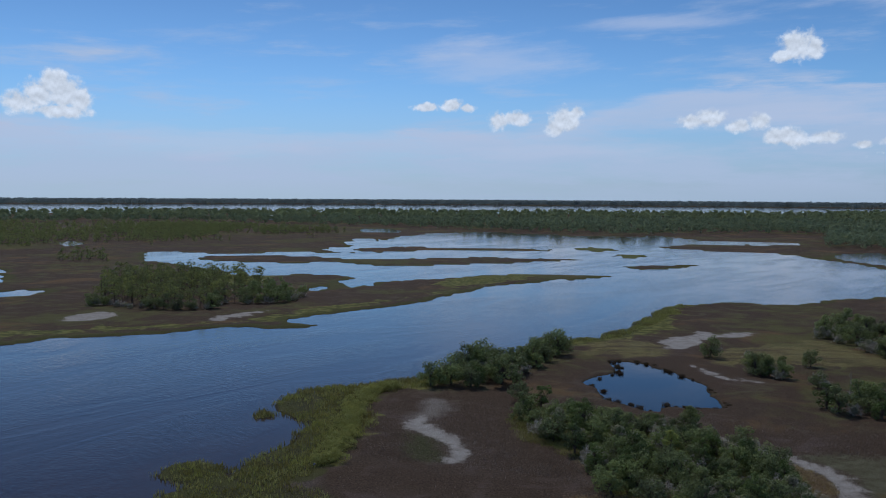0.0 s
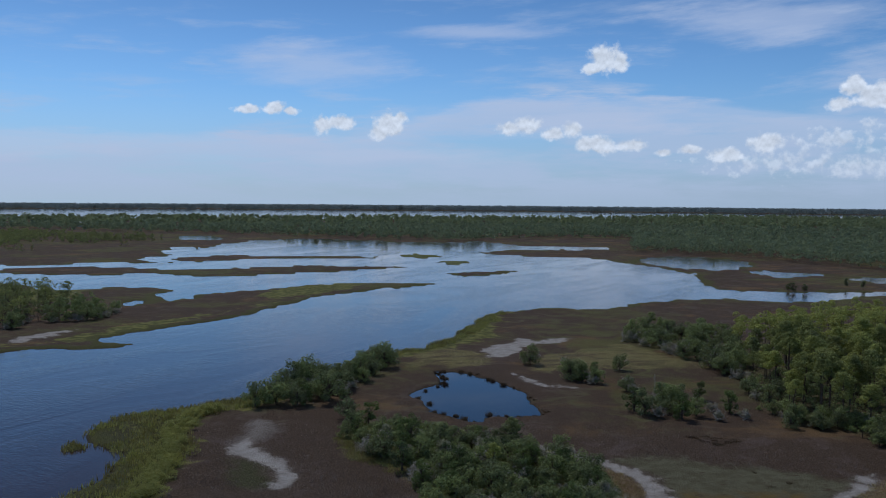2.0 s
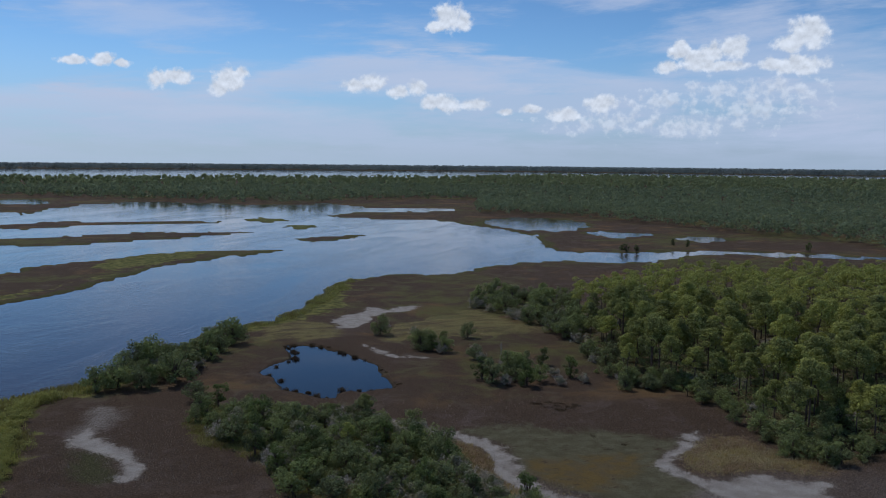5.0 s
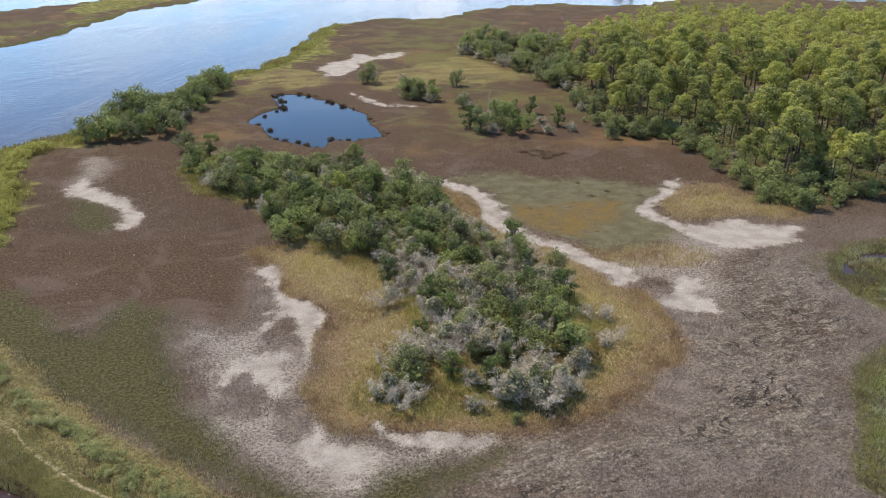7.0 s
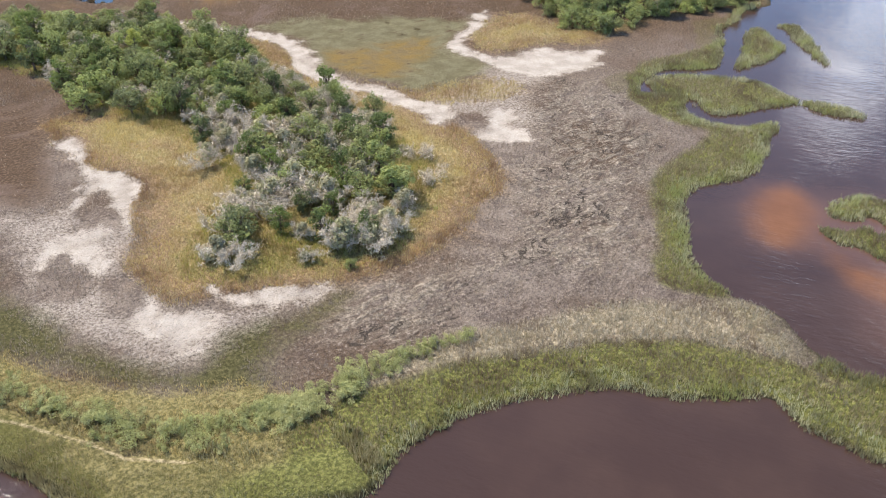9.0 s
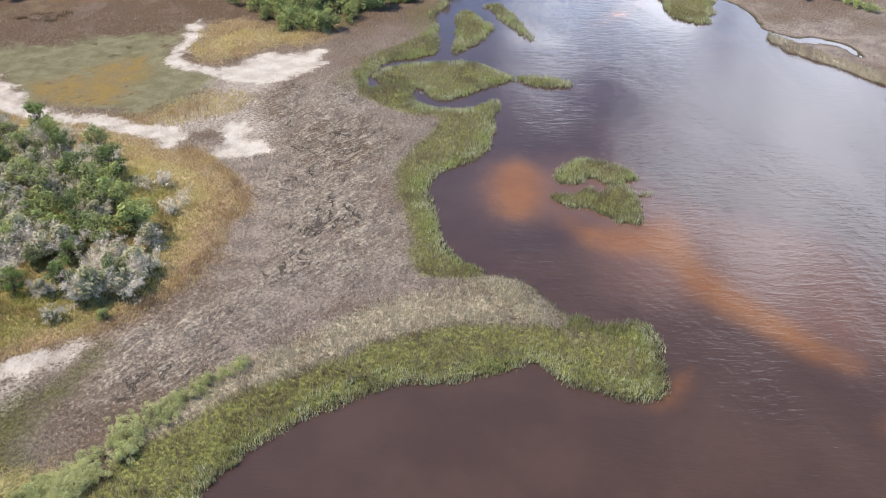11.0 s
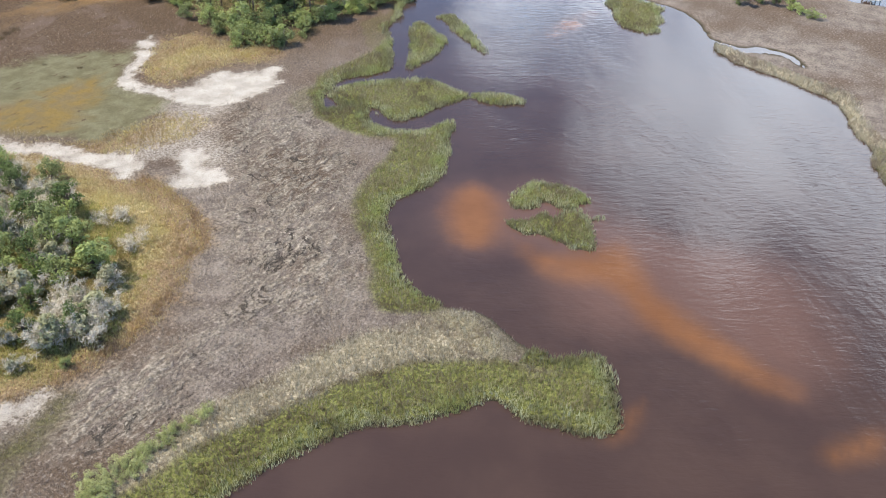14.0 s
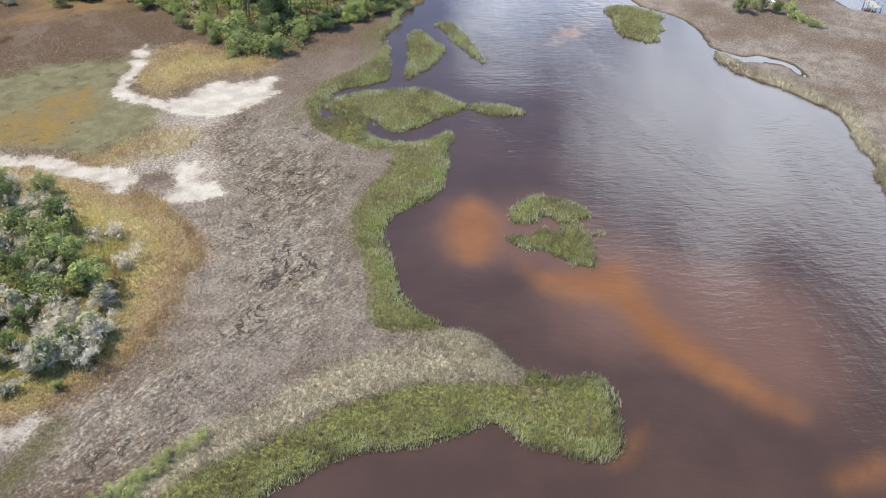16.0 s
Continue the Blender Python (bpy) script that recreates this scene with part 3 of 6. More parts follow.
I1 = [(-174, 587), (-159, 622), (-118, 625), (-73, 600), (-33, 598), (28, 619), (98, 598), (44, 564), (-8, 542), (-33, 532), (-69, 560), (-105, 553), (-144, 564)]
I2 = [(-68, 709), (-41, 735), (8, 732), (65, 714), (100, 695), (53, 684), (8, 694), (-37, 669), (-81, 659)]
I3 = [(111, 727), (134, 747), (140, 702), (122, 684)]
I4 = [(128, 640), (146, 661), (152, 630), (134, 610)]
I5 = [(119, 537), (145, 554), (173, 559), (146, 528), (121, 516)]
IA = [(103.7, 85.1), (110.8, 82.7), (116.6, 77.3), (117.9, 68.8), (117.2, 64.2), (111.2, 66.9), (105.1, 68.5), (102.1, 70.8), (103.8, 75.3), (101.7, 80.6)]
IB = [(117.1, 63.9), (121, 59.5), (120.4, 56), (116.5, 59.3)]
IC = [(134.4, 89.2), (139.4, 89.9), (135.3, 80.7), (128.4, 78.9), (123.4, 79.3), (120.3, 80.3), (128.8, 85.1)]
ID = [(145, 90.1), (147.4, 86.8), (141.6, 79.4), (135.2, 72.6), (136.3, 75.6), (142.8, 85.3)]
IE1 = [(91.7, 43.2), (93.8, 43.6), (97.0, 42.6), (98.3, 40.2), (99.0, 37.9), (98.1, 34.6), (97.0, 33.5), (95.4, 34.5), (93.5, 35.6), (93.7, 38.6), (92.1, 38.9), (90.3, 41.5)]
IE2 = [(87.1, 41.8), (85.8, 40.8), (85.2, 37.1), (86.1, 35.9), (86.0, 32.4), (85.8, 30.1), (86.6, 28.9), (89.5, 29.6), (92.7, 31.1), (94.6, 30.8), (93.2, 32.0), (94.2, 34.0), (93.1, 35.5), (90.3, 36.1), (91.6, 37.6), (89.3, 38.1), (87.6, 39.8)]
IF = [(177.8, 64.2), (179.4, 54.4), (163.5, 49.2), (162.2, 53.4), (166.4, 58.2)]
LEFTG = [(-136.2, 259.2), (-122.9, 268.2), (-106.8, 273.2), (-91, 280.8), (-75.5, 293.9), (-55.9, 294.7), (-30.4, 341.3), (19, 421), (-20.2, 364.1), (-50.1, 335.2), (-63.1, 311), (-79.4, 293.8), (-110.5, 282.5), (-141.7, 269.7)]
LEFTG2 = [(-6, 426), (15, 470), (35, 488), (56, 486), (45, 458), (25, 429), (8, 410)]
LEFTG3 = [(-125, 473), (-117, 490), (-100, 473), (-89, 426), (-96, 408), (-111, 424)]
LEFT_A = [(-130.2, 247.6), (-119.1, 259.8), (-103.5, 264.5), (-88, 271.6), (-72.9, 283.9), (-53.7, 283.4), (-44.1, 288.7), (-54.2, 298.8), (-48.6, 311.6), (-29.5, 331.1), (-14.6, 345.5), (18, 406), (53, 445), (97, 473), (57, 484), (31, 482), (5, 461), (-25, 441), (-45, 410), (-53, 434), (-47, 461), (-75, 479), (-102, 464), (-125, 490), (-177, 548), (-200, 575), (-224, 647), (-188, 644), (-154, 634), (-112, 663), (-83, 646), (-81, 740), (-58, 845), (-15, 972), (45, 1024), (115, 975), (184, 930), (243, 946), (264, 862), (338, 824)]
LEFT_W1 = [(-212, 376), (-201, 383), (-186, 390), (-180, 373), (-191, 364), (-201, 356)]
LEFT_W2 = [(-277, 491), (-262, 500), (-250, 486), (-222, 424), (-239, 423)]
LEVEE = [(-18.6, 103.3), (-14.8, 94.8), (-9.1, 83.9), (-4.2, 74.3), (0.4, 67.6), (4.4, 60.7), (8.4, 55.7), (12.3, 51.5), (17, 49.9), (20.2, 50), (19.4, 48.9), (22.9, 49.6), (26.6, 50.0), (30.8, 50.0), (35.2, 49.7), (39.4, 49.0)]
LIME = [(22.6, 75.5), (25.2, 71.7), (31, 69.5), (36.4, 66.3), (43.8, 66.6), (50.7, 71.7), (58.1, 82.8), (57.8, 92.2), (51.6, 105.2), (56.7, 132.2), (49.8, 155.5), (27.2, 164.5), (19.2, 175.4), (13.5, 159.2), (24.5, 142.1), (27.2, 122.2), (34.3, 110.1), (33.3, 93.1), (28.3, 83.9)]
LODGED = [(90.5, 96.7), (97.4, 90.3), (104.9, 88.5), (90.3, 75.1), (90, 69.8), (76.3, 58.4), (64.6, 47.9), (56.7, 46.7), (49.9, 50.9), (41, 52.7), (30, 55.3), (28, 59.9), (40.2, 62.1), (53.6, 62.5), (69.5, 78)]
MAIN_A = [(-14.7, 78.7), (-9.7, 70), (-5.2, 63.1), (-2, 57.9), (0.6, 53.2), (3.4, 48.7), (19.9, 38.9), (25.1, 40.4), (31.5, 41.1), (36.8, 39.9), (41.7, 37.7), (46.3, 35.9), (49.8, 31.5), (53.7, 29), (56.8, 26.3), (55.9, 22.1), (56.9, 18.9), (58.3, 15.5), (62.1, 15), (66.8, 18.4), (68.3, 20.3), (65.8, 23.1), (65.6, 27), (66.2, 30.1), (67.3, 34.3), (66.4, 39.7)]
MAIN_B = [(348, 362), (316, 384), (259, 363), (237, 371), (211, 384), (173, 372), (148.7, 352.3), (125, 358.3), (95.7, 347.5), (76.7, 311.2), (61.8, 283.3), (48.9, 266.3), (38.8, 258.4), (34, 258.3), (25.8, 251.2), (20.2, 243.1), (1.5, 220), (-8.7, 206.2), (-14.5, 202.4), (-19.9, 197.9), (-12.5, 201), (-18.9, 197.8), (-26.7, 195.8), (-33.3, 192.2), (-24.5, 189.1), (-20.3, 171), (-19, 154.8), (-20.4, 139.2), (-26.7, 130.7), (-28.5, 123.2), (-14.1, 76.9)]
MAIN_C = [(68, 45.1), (71.8, 49.3), (76.3, 53.6), (82.2, 56.8), (88.8, 54.8), (96.9, 57), (106.6, 61.7), (102.8, 63.8), (99.6, 69), (101.7, 73.8), (102.7, 76.8), (101.7, 80.6), (98.2, 82.2), (101.1, 85.1), (104.6, 85.8), (110.9, 86.5), (115.7, 83.8), (120.4, 83.5), (125.4, 87.6), (131.9, 92.8), (141.9, 97), (150.9, 98.8), (157.2, 99.2)]
MUD = [(61.3, 142.9), (71.3, 143.9), (79.4, 138.1), (92.8, 129.2), (98.9, 123.3), (87.9, 116.5), (86.2, 105.9), (79.4, 101), (69.2, 101.5), (66.8, 113.2), (63.2, 120.7), (65, 132)]
MUDORANGE = [(67.5, 123.7), (75.8, 123.2), (83.5, 119.5), (82.1, 112.9), (73.6, 110.1), (65.9, 113.7)]
OLIVE = [(-19.1, 126.2), (-16.1, 122.0), (-11.7, 113.6), (-7.0, 104.9), (-4.4, 103.5), (-2.1, 107.8), (1.0, 109.4), (3.2, 106.7), (4.3, 100.4), (3.6, 93.0), (4.5, 87.1), (5.4, 80.5), (6.9, 75.3), (8.3, 70.5), (10.6, 65.7), (12.9, 61.6), (15.9, 60.6), (19.8, 62.1), (23.7, 62.8), (26.2, 62.4), (24.2, 59.6), (20.9, 58.0), (18.6, 57.0), (15.0, 57.7), (11.8, 59.4), (8.9, 62.9), (6.4, 66.3), (1.1, 74.3), (-3.8, 82.2), (-7.6, 87.9), (-11.7, 93.4), (-15.4, 100.1), (-18.8, 106.5)]
OLIVE2 = [(-7.9, 157.4), (-3.3, 154.9), (-0, 145.2), (-1.2, 140.1), (-6.3, 143.5)]
PALE_A = [(7.7, 97.4), (12.8, 96.3), (17.1, 98.2), (22.0, 100.1), (23.5, 95.9), (19.3, 86.6), (15.4, 80.1), (16.2, 73.7), (19.5, 68.2), (22.3, 65.6), (27.2, 63.8), (25.2, 63.4), (20.7, 62.7), (17.2, 61.1), (15.0, 61.1), (12.7, 64.0), (9.9, 69.9), (7.7, 74.9), (7.0, 79.8), (7.8, 85.7), (7.8, 91.3)]
PALE_B = [(68.9, 97.0), (73.7, 97.3), (81.8, 99.8), (86.3, 102.1), (90.7, 94.3), (84.0, 92.5), (78.1, 84.2), (74.0, 83.3), (73.0, 89.3), (69.3, 92.4)]
PATCH_L = [(-45.1, 132.2), (-45.2, 138.4), (-42.0, 140.3), (-36.4, 138.0), (-34.3, 133.4), (-29.9, 129.2), (-24.3, 127.3), (-17.5, 122.1), (-24.6, 120.1), (-32.5, 119.1), (-39.3, 120.3), (-42.1, 123.6), (-40.3, 126.0), (-38.3, 128.1), (-41.6, 130.1)]
PATCH_M = [(-38.6, 169.4), (-36.6, 172.6), (-34.3, 170.8), (-35.1, 166.8), (-37.5, 166.4)]
POND = [(36.5, 204.3), (43.8, 212), (46.6, 217.5), (46.4, 228.1), (53.5, 226.9), (57.8, 216.7), (62.4, 201.7), (62.4, 192.6), (61.4, 179.3), (54.4, 176.9), (48.5, 179.1), (45.3, 174.6), (40.9, 179.6), (37.3, 186), (36.6, 195.1)]
POOLS = [[(-64, 404), (-58, 414), (-55, 404), (-60.2, 394.6)], [(332, 528), (355, 512), (362, 495), (325, 488)], [(-341, 748), (-344, 784), (-325, 758), (-322, 724)], [(358, 470), (382, 471), (391, 448), (363, 448)], [(102.8, 75.9), (101.5, 70.3), (103.8, 64.4), (110.9, 64.4), (108.1, 62.2), (102.2, 63.4), (98.7, 68.4), (99.4, 73.3)], [(-92, 689), (-88, 723), (-72, 682), (-78, 658)], [(-90, 786), (-83, 860), (-66, 870), (-69, 821), (-77, 769)], [(-105, 1062), (-79, 1111), (-53, 1047), (-72, 1003)]]
RCREEK = [(166.2, 39.1), (166.3, 34.1), (168.3, 30.3), (166.6, 23.4), (163.8, 20.7), (166.3, 27.6), (164.3, 33.5)]
RFARW = [(218.1, 30.3), (212.1, 24.1), (208.1, 18.5), (211.9, 9.7), (230.8, 0.2)]
RGOLD = [(195, 36.2), (201.2, 21.9), (204.1, 12.3), (177.5, 8.3), (181.8, 21.4)]
RGRASS = [(164.8, 37.6), (163.5, 33.3), (158.6, 21.6), (154.7, 11), (137, 2.1), (126.1, 0.5), (140.4, 6.7), (148.9, 11.8), (153, 21.2), (157.6, 31.6)]
RIGHT_BANK = [(189.2, 68.9), (182.6, 60.1), (181.5, 53.3), (175.1, 43.7), (165.8, 38.6), (158.9, 32), (154.9, 20.7), (149.9, 11.1), (138.9, 5.6), (125.3, 0.4), (117.4, -4.5)]
RSMALL = [(277, 411), (276, 395), (281, 394), (325, 427), (329, 418), (381, 375)]
RIDGE = [(-12.0, 193.8), (-16.5, 188.0), (-17.6, 176.7), (-17.7, 165.8), (-18.1, 153.8), (-18.8, 145.1), (-20.1, 137.9)]
SB1 = [(86.9, 50.5), (91.2, 50.2), (91.9, 47), (87.5, 43), (82.2, 40.9), (79, 41.7), (78.8, 44.5), (82.2, 47.9)]
SB2 = [(82.1, 36.5), (82.3, 34), (84.2, 30.1), (87.9, 27.9), (90.1, 26.1), (86.8, 23.1), (82.6, 19.2), (80.7, 15.3), (79, 10.7), (76.9, 5.8), (75.3, 0.9), (73.7, 4.6), (74.7, 9.2), (75.5, 13.8), (77, 17.9), (80, 22.3), (80.9, 25.6), (79.4, 28.7), (79.5, 32.6)]
SB3 = [(148.8, 66.9), (160.5, 68.9), (169.4, 65.1), (165.5, 62.2), (151.4, 63.3)]
SB4 = [(67.7, -1.9), (75.3, -7.2), (71.8, -9.3), (66.6, -5.2)]
SB5 = [(62.4, 15.1), (66, 13.8), (60.8, 12.4), (57.3, 13.9), (57.1, 15.5)]
SBW = [(94.5, 45.4), (99.1, 38.7), (95.8, 30.4), (95.8, 20.9), (98.3, 10.5), (92.7, 2.3), (84.6, -1.8), (77.1, -1.5), (73.9, 1.2), (76.7, 14.2), (72.4, 19.9), (72.8, 26.3), (81.1, 35.7), (77, 44), (87.9, 52.2)]
SHRUBBY = [(117.9, 265), (121.7, 244.5), (122.8, 223.6), (120, 198.9), (141.4, 235.3), (157.3, 268.4), (146.5, 285.2), (130, 284.6)]
SHRUBL = [(-242, 526), (-214, 507), (-211, 550), (-241, 598), (-257, 581)]
SNAG = [(50.7, 141), (210.4, 14.2)]
SNAG2 = [(95.4, 195.7)]
STRAW_ZONE = [(25.1, 49.5), (31.8, 50.5), (38.1, 50.1), (43.5, 47.9), (49.7, 46.3), (55.8, 44.3), (60.2, 40.6), (65.5, 37.5), (65.5, 34), (62.8, 29.5), (59.5, 32.9), (56, 36.9), (51.4, 40.1), (46, 42.4), (40.5, 44.3), (35.6, 46.7)]
S_a = [(-8.0, 161.7), (-4.1, 169.1), (-2.9, 165.0), (-0.4, 160.0), (2.3, 152.5), (3.4, 146.6), (4.6, 142.7), (3.3, 139.3), (0.5, 138.8), (0.3, 143.5), (0.2, 148.2), (-2.7, 153.2), (-5.3, 156.7)]
S_b = [(18.7, 115.3), (20.3, 116.8), (22.5, 115.3), (21.7, 110.9), (20.8, 106.2), (21.9, 103.0), (23.1, 101.8), (24.3, 97.4), (22.8, 94.2), (20.9, 91.7), (19.5, 89.2), (18.9, 91.3), (19.3, 94.3), (19.0, 98.1), (17.3, 98.5), (17.4, 100.2), (19.2, 101.5), (19.9, 106.9), (19.6, 111.5), (18.5, 113.2)]
S_c = [(15.6, 90.6), (17.5, 90.6), (17.8, 89.3), (19.9, 89.4), (18.9, 86.5), (17.2, 86.3), (16.0, 86.5), (15.1, 84.4), (14.6, 81.0), (13.3, 80.7), (12.7, 83.0), (12.5, 85.7), (10.9, 86.4), (9.5, 84.8), (8.5, 82.6), (8.5, 84.8), (9.9, 88.7), (11.7, 90.3), (13.2, 90.5)]
S_c2 = [(13.6, 96.6), (15.2, 97.3), (17.0, 98.0), (16.2, 95.6), (14.9, 95.0)]
S_d = [(22.0, 71.0), (23.0, 71.1), (23.1, 69.2), (25.0, 68.1), (27.3, 67.5), (29.4, 66.5), (32.2, 64.7), (32.6, 63.7), (30.9, 63.1), (28.6, 63.7), (26.5, 64.6), (24.1, 66.1), (22.3, 67.7), (21.7, 69.1)]
S_f = [(65.6, 97.4), (69.0, 97.2), (69.8, 94.6), (71.1, 92.1), (73.3, 89.6), (76.6, 89.3), (76.3, 85.9), (74.1, 83.6), (74.6, 80.4), (73.4, 78.1), (70.6, 79.1), (68.5, 81.2), (67.0, 84.2), (69.1, 85.8), (70.9, 85.7), (71.0, 87.8), (68.2, 89.4), (65.8, 89.3), (65.4, 92.3)]
S_g = [(89.0, 105.6), (93.3, 105.9), (98.3, 104.7), (101.2, 101.1), (106.3, 99.9), (106.0, 97.5), (102.7, 96.2), (101.4, 94.3), (97.4, 94.2), (92.0, 94.6), (89.3, 96.6), (87.0, 99.3), (86.2, 101.9)]
S_h = [(66.3, 257.9), (71.1, 265.1), (78.3, 269.9), (85.3, 278.7), (89.5, 274.1), (94.8, 277.7), (102.9, 275.7), (94.5, 269.5), (86.9, 269.0), (79.8, 260.8), (70.5, 248.1), (65.6, 245.6)]
S_hpath = [(66.1, 220.7), (68.6, 211.2), (72.5, 204.3), (77.3, 202.5)]
S_l1 = [(-137.6, 305.2), (-130.9, 318.8), (-120.2, 310.2), (-123.2, 297.4), (-132, 297.1)]
S_l2 = [(-84.1, 300.3), (-76.6, 314.9), (-65.1, 323.1), (-72.5, 306.3), (-81, 296.4)]
S_path = [(48.8, 157.5), (54.2, 149.3), (59.3, 140.4), (61.6, 136.7), (62.9, 131.5), (61.8, 125.0), (60.6, 119.1), (61.3, 115.0), (63.2, 110.3), (65.5, 105.6), (66.0, 101.6), (66.1, 97.2), (67.5, 92.7)]
TA = [(6.2, 215.3), (10.2, 216.8), (14.7, 215.1), (18.2, 210.7), (23.6, 221.5), (27.9, 226.8), (32.4, 236.3), (26.6, 238.4), (6.7, 195.6), (14.2, 198), (2.1, 197.3), (-2.6, 196.6)]
TAN_A = [(94.8, 119.3), (107.2, 122.3), (110.2, 113.1), (118.1, 108.1), (109.2, 102), (100.9, 106.6), (92.9, 108.6), (91.4, 112.2)]
TAN_B = [(64.4, 110.8), (69.6, 102), (79, 100.4), (83.7, 97.3), (82.1, 92.3), (71.4, 95.4), (66.5, 98.7)]
TB = [(17.1, 172.8), (20.9, 175.7), (25.6, 169.5), (20.4, 152), (26.5, 156.9), (26.4, 146.1), (30.8, 151.5), (30.4, 141.2), (37.6, 152.6), (37.5, 136.8), (45.8, 153.3), (28.8, 126.8), (25.4, 124.2), (36, 113.7), (36.4, 126.6), (43.5, 129.8), (49.2, 133.9), (49.8, 127.3), (41.7, 119.1), (24.8, 134.1), (30.2, 118.4), (17.1, 181.7), (23, 144.1)]
TC = [(46.9, 108.4), (47.1, 103.4), (47.1, 96.5), (45.8, 91), (50, 92.3), (49, 84.7), (52.6, 86.2), (39.8, 76.1), (42, 84), (41.9, 91.6), (38, 88.6), (35.9, 65.6), (27.9, 75.3), (40.1, 68.9), (47.9, 76.3), (58.9, 97.6), (54.8, 100.5), (51.4, 102.8), (41.6, 87.9), (43.4, 79.5), (40.5, 98.9)]
TD = [(37, 100.4), (37.4, 95), (32.2, 96.7), (32.9, 69.6), (56.6, 82.7), (54.9, 77), (24.5, 75.2), (27.7, 80.2), (31.7, 82), (36.3, 83.8), (41.3, 72.1), (41.2, 67), (37, 69.2), (43.2, 73.9), (37.3, 81.3), (32.1, 147.5), (51.8, 129.2), (38.9, 119.2), (48.8, 96.5), (54, 97.6), (51.4, 111.9), (40, 107.2)]
TE = [(83.3, 215.9), (85.6, 211.2), (79.2, 213.7), (91, 185.3), (96.2, 183.3), (101.6, 184.5), (91, 179.2), (102.3, 166.4)]
TE_B = [(78.5, 210.6), (81.2, 208.4), (83.9, 206.3), (84.2, 212.0), (87.8, 195.8), (81.4, 176.9), (82.1, 173.0), (84.2, 170.9), (87.8, 172.5), (88.5, 168.2), (93.0, 170.1), (95.9, 166.2), (89.4, 178.6), (101.8, 171.4), (74.7, 233.5), (84.3, 231.1), (97.1, 221.2)]
TF = [(88.3, 193), (92.2, 205.2), (82.4, 205.4), (95.1, 175.2), (78.5, 240.8), (98.9, 173.8), (111.3, 163.4)]
TG = [(190.3, 40.2), (194.1, 36.3), (194.1, 33.3), (193.4, 30.1), (192, 27.5), (190.7, 24.9), (193.3, 38.5), (198.6, 31.3)]
TRAIL = [(-18.3, 95.6), (-14.7, 86.8), (-9.4, 76.5), (-4.7, 68.8), (-0.4, 62.3), (3.7, 57), (7.5, 52), (11.4, 48.6)]
VEG_A = [(67.3, 90.5), (71.2, 90.8), (72.7, 88.2), (70.7, 85.8), (67.4, 85.5), (65.9, 87.1)]
PALE_C = [(-6.5, 176.7), (-2.2, 185.6), (1.5, 180.8), (3.0, 173.8), (0.5, 168.7), (-2.1, 165.4), (-4.9, 164.4), (-8.0, 161.7)]
S_e = [(12.3, 72.5), (14.5, 71.9), (15.8, 74.8), (16.8, 72.4), (17.7, 70.1), (19.5, 68.2), (20.9, 65.8), (19.9, 64.2), (17.4, 62.4), (15.3, 62.1), (14.2, 64.0), (13.8, 67.3)]
S_g2 = [(100.2, 126.5), (102.2, 126.4), (97.7, 119.5), (93.4, 117.6), (89.3, 115.4), (88.7, 111.2), (88.7, 107.2), (89.1, 104.8), (86.6, 103.6), (86.2, 107.3), (86.5, 112.0), (85.8, 115.3), (89.7, 118.4), (94.4, 120.8)]
VEG_B = [(8.5, 82.9), (10.5, 85.2), (12.1, 86.0), (12.4, 82.5), (12.5, 79.8), (10.0, 78.2), (8.3, 79.7)]
VEG_C = [(15.8, 93.2), (17.1, 95.8), (19.1, 97.7), (19.1, 93.6), (19.3, 89.6), (18.0, 88.2), (16.7, 90.6), (15.2, 90.0), (14.8, 92.0)]
VEG_D = [(13.7, 78.5), (15.5, 76.9), (15.4, 73.6), (13.9, 71.9), (13.5, 73.9)]
OLIVE3 = [(16.0, 61.2), (19.8, 62.0), (23.8, 61.7), (28.5, 62.3), (32.3, 62.8), (32.5, 61.5), (28.6, 59.4), (24.6, 59.0), (21.5, 57.1), (20.2, 53.5), (18.0, 53.1), (15.4, 54.6), (12.5, 57.8), (11.3, 61.5), (13.9, 61.5)]
WALLR = [(209.6, 16.4)]
WRACK = [(82.7, 155.5), (86.3, 155.9), (92.5, 150.8), (89.1, 148.6), (83.5, 148.2)]

MAIN = MAIN_A + MAIN_C + [(230.0, 150.0), (330.0, 235.0), (430.0, 290.0)] + MAIN_B
FAR = [(-400, 200)] + LEFT_A + FAR_TONGUE + FAR_R + [(900, 250), (6000, 0), (6000, 6000), (-6000, 6000), (-6000, 250)]
RIGHT = [(430, 230), (300, 125), (235, 92)] + RIGHT_BANK + [(98, -22), (92, -60), (120, -300), (900, -300), (900, 100)]


def hashed(i, j, seed):
    v = np.sin(i * 127.1 + j * 311.7 + seed * 74.7) * 43758.5453
    return v - np.floor(v)


def value_noise(x, y, seed=0):
    i, j = np.floor(x), np.floor(y)
    u, v = x - i, y - j
    u, v = u * u * (3 - 2 * u), v * v * (3 - 2 * v)
    a = hashed(i, j, seed) * (1 - u) + hashed(i + 1, j, seed) * u
    b = hashed(i, j + 1, seed) * (1 - u) + hashed(i + 1, j + 1, seed) * u
    return a * (1 - v) + b * v - 0.5


def fbm(x, y, scale, octaves=4, seed=0):
    total, amp = 0.0, 1.0
    for o in range(octaves):
        total = total + amp * value_noise(x / scale, y / scale, seed + o)
        scale, amp = scale * 0.5, amp * 0.55
    return total


